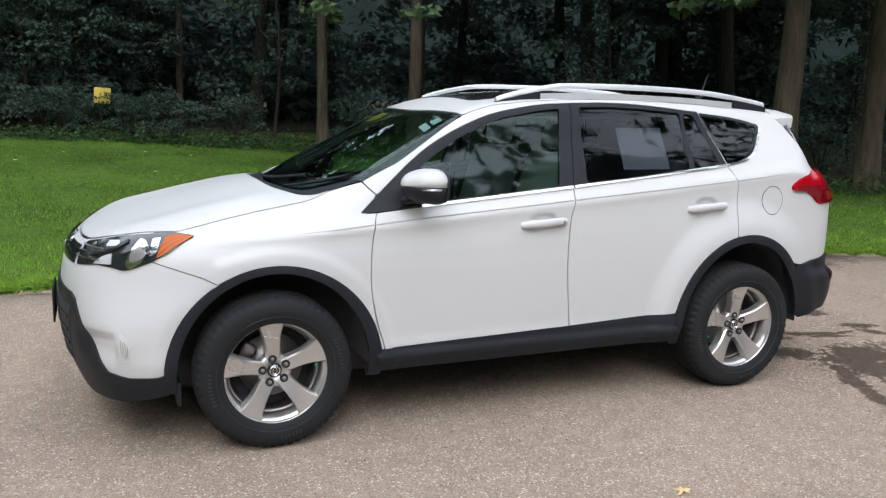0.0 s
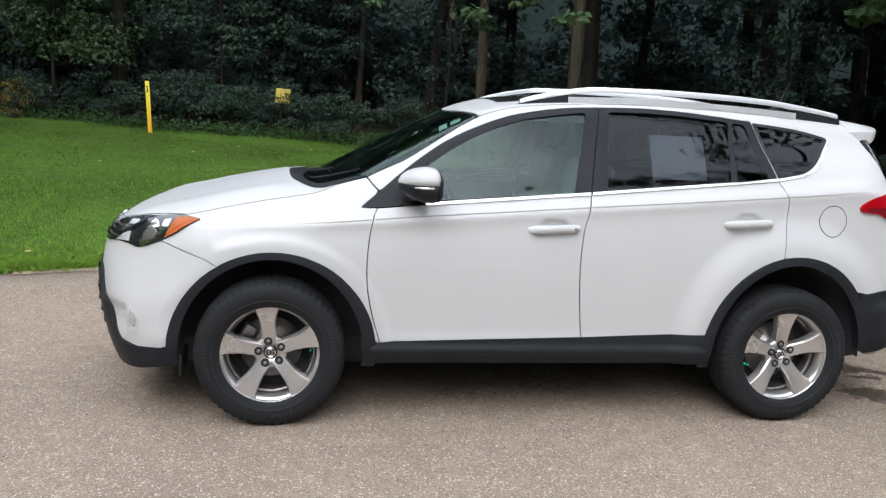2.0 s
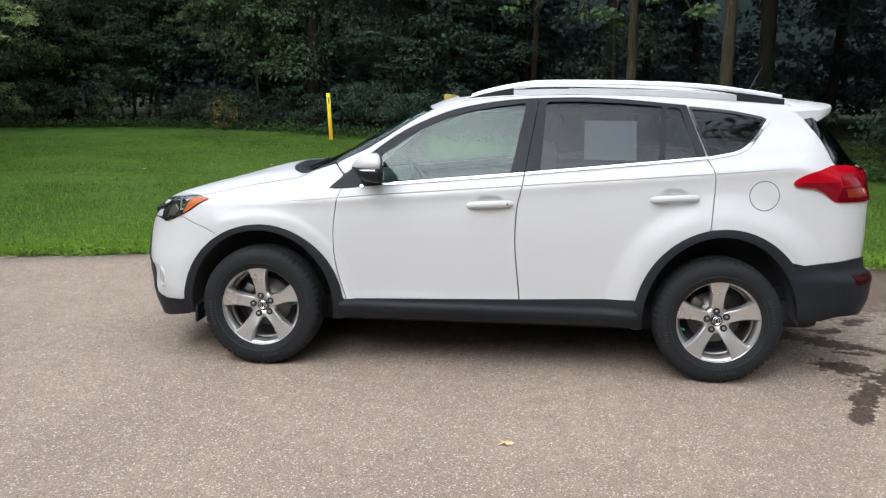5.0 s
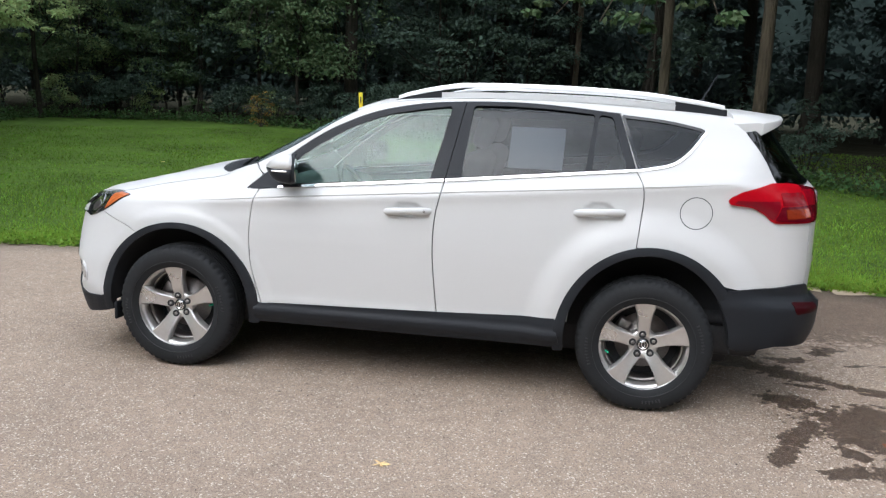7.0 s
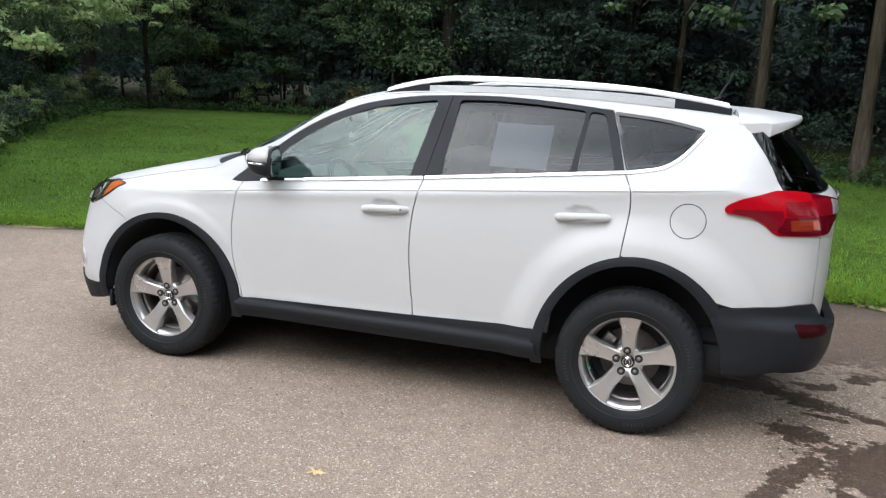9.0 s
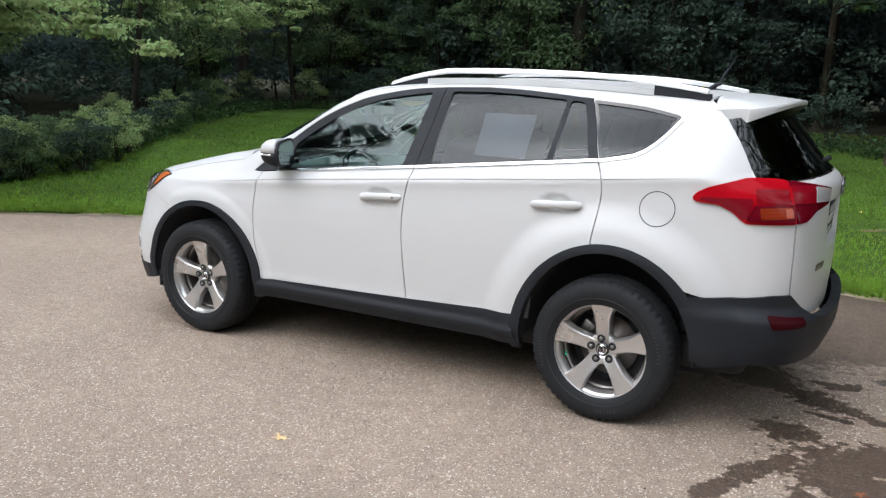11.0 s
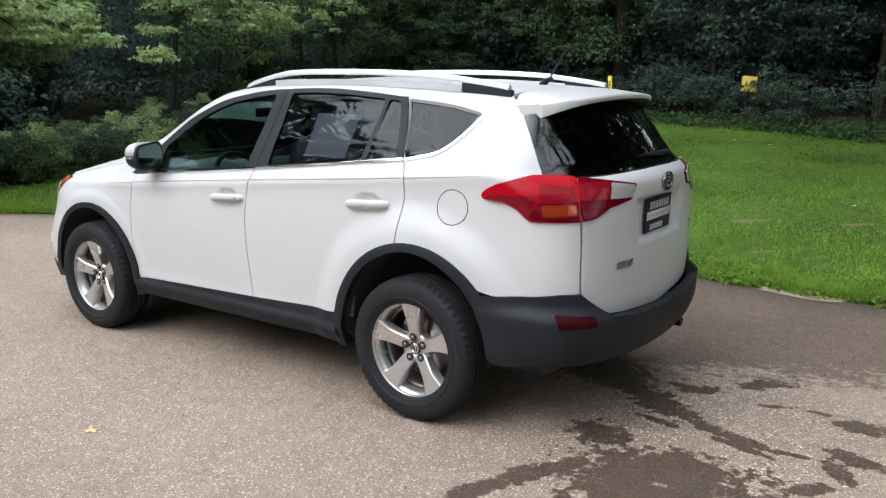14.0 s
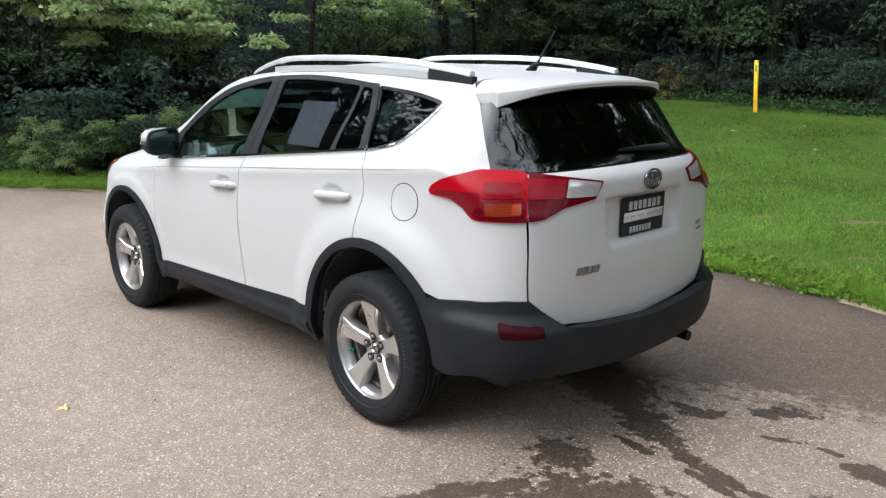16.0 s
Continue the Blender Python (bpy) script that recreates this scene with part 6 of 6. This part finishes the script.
for s, door in ((1, fdoors[0]), (-1, fdoors[1])):
    m = Matrix.Translation((.660, -.918 * s, 1.206)) @ Matrix.Rotation(radians(17 * s), 4, "Z")
    base = part("door_mirror", moved(shell_half(False), m), BLACK_PLASTIC, door, "door mirror with white cap and black base")
    part("mirror_cap", moved(shell_half(True), m), PAINT, base)
    part("mirror_stalk", tube([(.63, -.80 * s, 1.125), (.66, -.85 * s, 1.135), (.685, -.89 * s, 1.150)], [.035, .030, .026], 10, True, .6), BLACK_PLASTIC, base)
    part("indicator", moved(tube([(-.045, -.075 * s, -.012), (-.01, -.098 * s, -.012), (.03, -.110 * s, -.012), (.05, -.110 * s, -.010)], [.004, .006, .007, .005], 8), m), CHROME, base)
    part("mirror_bezel", moved(rim_plate(.123, -.090, .080, .008), m @ Matrix.Translation((.069, 0, 0))), BLACK_PLASTIC, base, "", False)
    part("mirror_glass", moved(rim_plate(.110, -.078, .068), m @ Matrix.Translation((.0800, 0, 0)) @ Matrix.Rotation(radians(-3), 4, "Y")), MIRROR, base, "", False)


def rail_lift(u):
    """Height of the rail over the roof: a low nose, and a blunt tail."""
    return .003 + .050 * min(1, max(u, 0) / .20) ** .75 if u < .5 else .028 + .025 * min(1, max(1 - u, 0) / .22) ** .8


def rail(s):
    xs = np.linspace(1.22, 3.00, 40)
    top, V, F = [], [], []
    for x in xs:
        u = (x - 1.22) / 1.78
        y = .525 + .020 * math.sin(math.pi * u)
        z0 = float(on_top(np.array([(x, -y)]))[0][2])
        lift = rail_lift(u)
        w, h = .017, .018 + .006 * math.sin(math.pi * u)
        low_ = z0 + lift - .006 * min(1, lift / .02)
        V += [(x, s * (y - w), low_), (x, s * (y - w), z0 + lift + h * .6), (x, s * (y - w * .4), z0 + lift + h), (x, s * (y + w * .5), z0 + lift + h), (x, s * (y + w), z0 + lift + h * .4), (x, s * (y + w), low_)]
    for i in range(len(xs) - 1):
        for k in range(6):
            j = (k + 1) % 6
            F.append((i * 6 + k, i * 6 + j, (i + 1) * 6 + j, (i + 1) * 6 + k))
    F += [tuple(range(6)), tuple(reversed(range(len(V) - 6, len(V))))]
    return V, F


for s in (-1, 1):
    r = part("roof_rail", rail(s), SILVER, car, "silver roof rail on black feet", sharp=50)
    for xa, xb in ((1.205, 1.47), (2.745, 3.015), (1.47, 2.745)):
        foot, secs = xb - xa < 1, []
        for x in np.linspace(xa, xb, 9 if foot else 25):
            u = min(max((x - 1.22) / 1.78, 0), 1)
            y = .525 + .020 * math.sin(math.pi * u)
            z0 = float(on_top(np.array([(x, -y)]))[0][2])
            lift = rail_lift(u)
            top_ = lift - .004 if foot else .024
            wide = .0165 if foot else .021
            secs.append([(x, s * (y - wide), z0 - .008), (x, s * (y - wide + .002), z0 + top_), (x, s * (y + wide - .002), z0 + top_), (x, s * (y + wide), z0 - .008)])
        part("rail_foot" if foot else "rail_base", loft(secs), BLACK_PLASTIC if foot else SILVER, r, "", sharp=50)

ant = part("antenna", tube([(2.90, -.03, 1.622), (2.93, -.03, 1.650), (2.955, -.03, 1.655)], [.035, .022, .012], 12, True, .5), BLACK_PLASTIC, car, "short black roof antenna")
part("mast", tube([(2.935, -.03, 1.648), (3.020, .0, 1.808)], [.006, .0035], 8), BLACK_PLASTIC, ant)

# wipers
def on_screen(x, y, up=.011):
    p = on_top(np.array([(x, y)]))
    return tuple((p + normal(p) * up)[0])


for pts in (((.17, -.30), (.30, -.52), (.395, -.64)), ((.145, .28), (.185, .0), (.275, -.30))):
    w = part("wiper", tube([on_screen(*p) for p in curve(list(pts), 5)], .006, 6), BLACK_PLASTIC, car)
    part("wiper_blade", tube([on_screen(x + .02, y, .008) for x, y in curve(list(pts), 5)], .005, 6), RUBBER, w)
tq = np.array(tail_q((3.49, .02, 1.285), (3.44, .23, 1.305)))
p = on_tail(tq)
p = p + normal(p) * .018
q = on_tail(np.array(tail_q((3.505, .245, 1.275), (3.46, -.12, 1.285))))
q = q + normal(q) * .014
part("rear_wiper", tube([tuple(q[0]), tuple((q[0] + q[1]) / 2 + np.array((.012, 0, .004))), tuple(q[1])], [.018, .012, .006], 8), BLACK_PLASTIC, gate)

# marks on the tailgate: emblem, plate, script bars
def tail_at(y, z, up=.004):
    p = on_tail(np.array(tail_q((3.55, y, z))))
    p = p + normal(p) * up
    return Vector(p[0]), Vector(normal(p)[0])


c, nrm = tail_at(0, 1.168, .002)
rot = nrm.to_track_quat("Y", "Z").to_matrix().to_4x4()
rot = Matrix.Translation(c) @ rot


def ring_geo(rx, rz, thick, deep):
    V, F, n = [], [], 36
    for k in range(n):
        a = 2 * math.pi * k / n
        for f, y in ((1, 0), (1, deep), (1 - thick, deep), (1 - thick, 0)):
            V.append((rx * f * math.cos(a), y, rz * f * math.sin(a)))
    for k in range(n):
        j = (k + 1) % n
        for i in range(4):
            F.append((k * 4 + i, k * 4 + (i + 1) % 4, j * 4 + (i + 1) % 4, j * 4 + i))
    return V, F


em = part("emblem", moved(ring_geo(.062, .046, .16, .010), rot), DARK_CHROME, gate, "oval chrome maker's emblem")
part("inner_ring", moved(moved(ring_geo(.020, .036, .22, .009), Matrix.Translation((0, 0, -.004))), rot), DARK_CHROME, em)
part("upper_ring", moved(moved(ring_geo(.044, .015, .26, .009), Matrix.Translation((0, 0, .016))), rot), DARK_CHROME, em)
c, nrm = tail_at(0, 1.008, .006)
plate_m = Matrix.Translation(c) @ nrm.to_track_quat("Y", "Z").to_matrix().to_4x4()
pl = part("number_plate", moved(block(-.162, .162, 0, .010, -.085, .085, .004), plate_m), BLACK_PLASTIC, gate, "black dealer plate with pale bars")
WHITE_INK = material("white_ink", (.60, .60, .60), .5, 0, .03)
GREY_INK = material("grey_ink", (.45, .45, .46), .5, 0, .1)
part("label", moved(block(-.148, .148, .0105, .012, -.022, .019, 0), plate_m), WHITE_INK, pl)
for u, v in ((-.13, -.02), (.0, .045), (.07, .10), (.115, .135)):
    part("bar", moved(block(u, v, .0122, .0132, -.004, .004, 0), plate_m), GREY_INK, pl)
for count, xa, step_, za, zb in ((7, -.122, .0355, .028, .066), (7, -.060, .0240, -.074, -.046)):
    for k in range(count):
        u = xa + k * step_
        part("bar", moved(block(u, u + step_ * .70, .0105, .0120, za, zb, 0), plate_m), GREY_INK, pl)


def script_bar(y0, y1, z0, z1):
    """Slanted chrome letters' strokes as plain bars."""
    y = y0
    k = 0
    while y < y1:
        a, nn = tail_at(y, z0, .002)
        m = Matrix.Translation(a) @ nn.to_track_quat("Y", "Z").to_matrix().to_4x4()
        h = z1 - z0
        tilt = Matrix.Identity(4)
        tilt[0][2] = -.35
        part("badge_bar", moved(block(-.0145, .0145, 0, .005, 0, h, .003, 1), m @ tilt), STEEL, gate)
        y += .036
        k += 1


script_bar(-.455, -.315, .805, .838)
script_bar(.47, .54, .90, .918)
script_bar(.48, .53, .872, .884)

# things inside that show through the glass
part("headliner", ([(x, y, 1.545 - .10 * y * y - .06 * max(0, x - 2.2)) for x in (1.05, 1.6, 2.2, 3.0) for y in (-.55, -.2, .2, .55)], [(i * 4 + j, i * 4 + j + 1, i * 4 + j + 5, i * 4 + j + 4) for i in range(3) for j in range(3)]), FABRIC, car)
both("door_trim", sheet([(.50, .45), (1.52, .45), (1.54, 1.160), (.52, 1.065)], on_side, .06, -.07, .01), DASH, fdoors)
both("door_trim", sheet([(1.55, .45), (2.25, .45), (2.30, .95), (2.55, .95), (2.55, 1.262), (1.56, 1.164)], on_side, .06, -.07, .01), DASH, rdoors)
both("pillar_trim", sheet(side_line, on_side, .04, -.030, .003, [shrunk(Q_GLASS, -.004)], .004), FABRIC, BOTH)
both("side_trim", sheet([(2.57, .9), (3.30, .9), (3.22, 1.20), (2.9, 1.30), (2.57, 1.27)], on_side, .06, -.07, .01), DASH, BOTH)
part("cabin_floor", join(block(.56, 2.12, -.76, .76, .37, .42, .02), block(2.10, 3.36, -.48, .48, .50, .56, .02)), DASH, car)
secs = []
for x, z, h in ((.36, 1.06, .10), (.45, 1.09, .12), (.60, 1.105, .14), (.72, 1.07, .16), (.78, .98, .16), (.78, .86, .20)):
    secs.append([(x, y, z - .04 * abs(y / .7) ** 4 + (.035 if -.56 < y < -.18 and .5 < x < .75 else 0)) for y in np.linspace(-.69, .69, 17)] + [(x - .02, y, .84) for y in np.linspace(.69, -.69, 17)])
part("dashboard", loft(secs), DASH, car)
wheel_m = Matrix.Translation((.93, -.37, 1.02)) @ Matrix.Rotation(radians(-28), 4, "Y")
ringp = [(0, .185 * math.cos(a), .185 * math.sin(a)) for a in np.linspace(0, 2 * math.pi, 37)]
sw = part("steering_wheel", moved(tube(ringp, .016, 8, False), wheel_m), BLACK_PLASTIC, car, "black steering wheel")
part("wheel_boss", moved(join(block(-.03, .03, -.07, .07, -.06, .06, .02), block(-.012, .012, -.18, .18, -.018, .018, .006), block(-.012, .012, -.02, .02, -.18, 0, .006)), wheel_m), DASH, sw)


def seat(x, y, w, back_h, head):
    s = part("seat", block(x - .27, x + .25, y - w, y + w, .62, .80, .06, 3), FABRIC, car)
    part("backrest", moved(block(-.07, .07, -w, w, -.03, back_h, .055, 3), Matrix.Translation((x + .24, y, .74)) @ Matrix.Rotation(radians(17), 4, "Y")), FABRIC, s)
    for h in head:
        part("headrest", moved(block(-.05, .05, -.13, .13, back_h + .02, back_h + .20, .045, 3), Matrix.Translation((x + .24, y + h, .74)) @ Matrix.Rotation(radians(15), 4, "Y")), FABRIC, s)


seat(1.28, -.37, .25, .60, (0,))
seat(1.28, .37, .25, .60, (0,))
seat(2.12, 0, .47, .56, (-.33, .33, 0))
skin("window_sticker", sheet([(1.885, 1.478), (2.178, 1.478), (2.172, 1.262), (1.880, 1.262)], on_side, .05, -.012, .001), PAPER, rdoors[0], "white paper window sticker inside the glass")
skin("yellow_label", sheet([(.845 + .05 * math.cos(a), .33 + .13 * math.sin(a)) for a in np.linspace(0, 2 * math.pi, 24, endpoint=False)], on_top, .03, -.0085, .001), YELLOW, wscreen, "oval yellow price label")
skin("registration_label", sheet([(.86, -.55), (.91, -.55), (.92, -.48), (.87, -.48)], on_top, .03, -.0085, .001), PAPER, wscreen)
skin("registration_label", sheet([(.80, -.58), (.84, -.57), (.855, -.46), (.815, -.46)], on_top, .03, -.0085, .001), PAPER, wscreen)
part("rear_mirror", block(.80, .825, -.12, .12, 1.40, 1.46, .012), BLACK_PLASTIC, car)
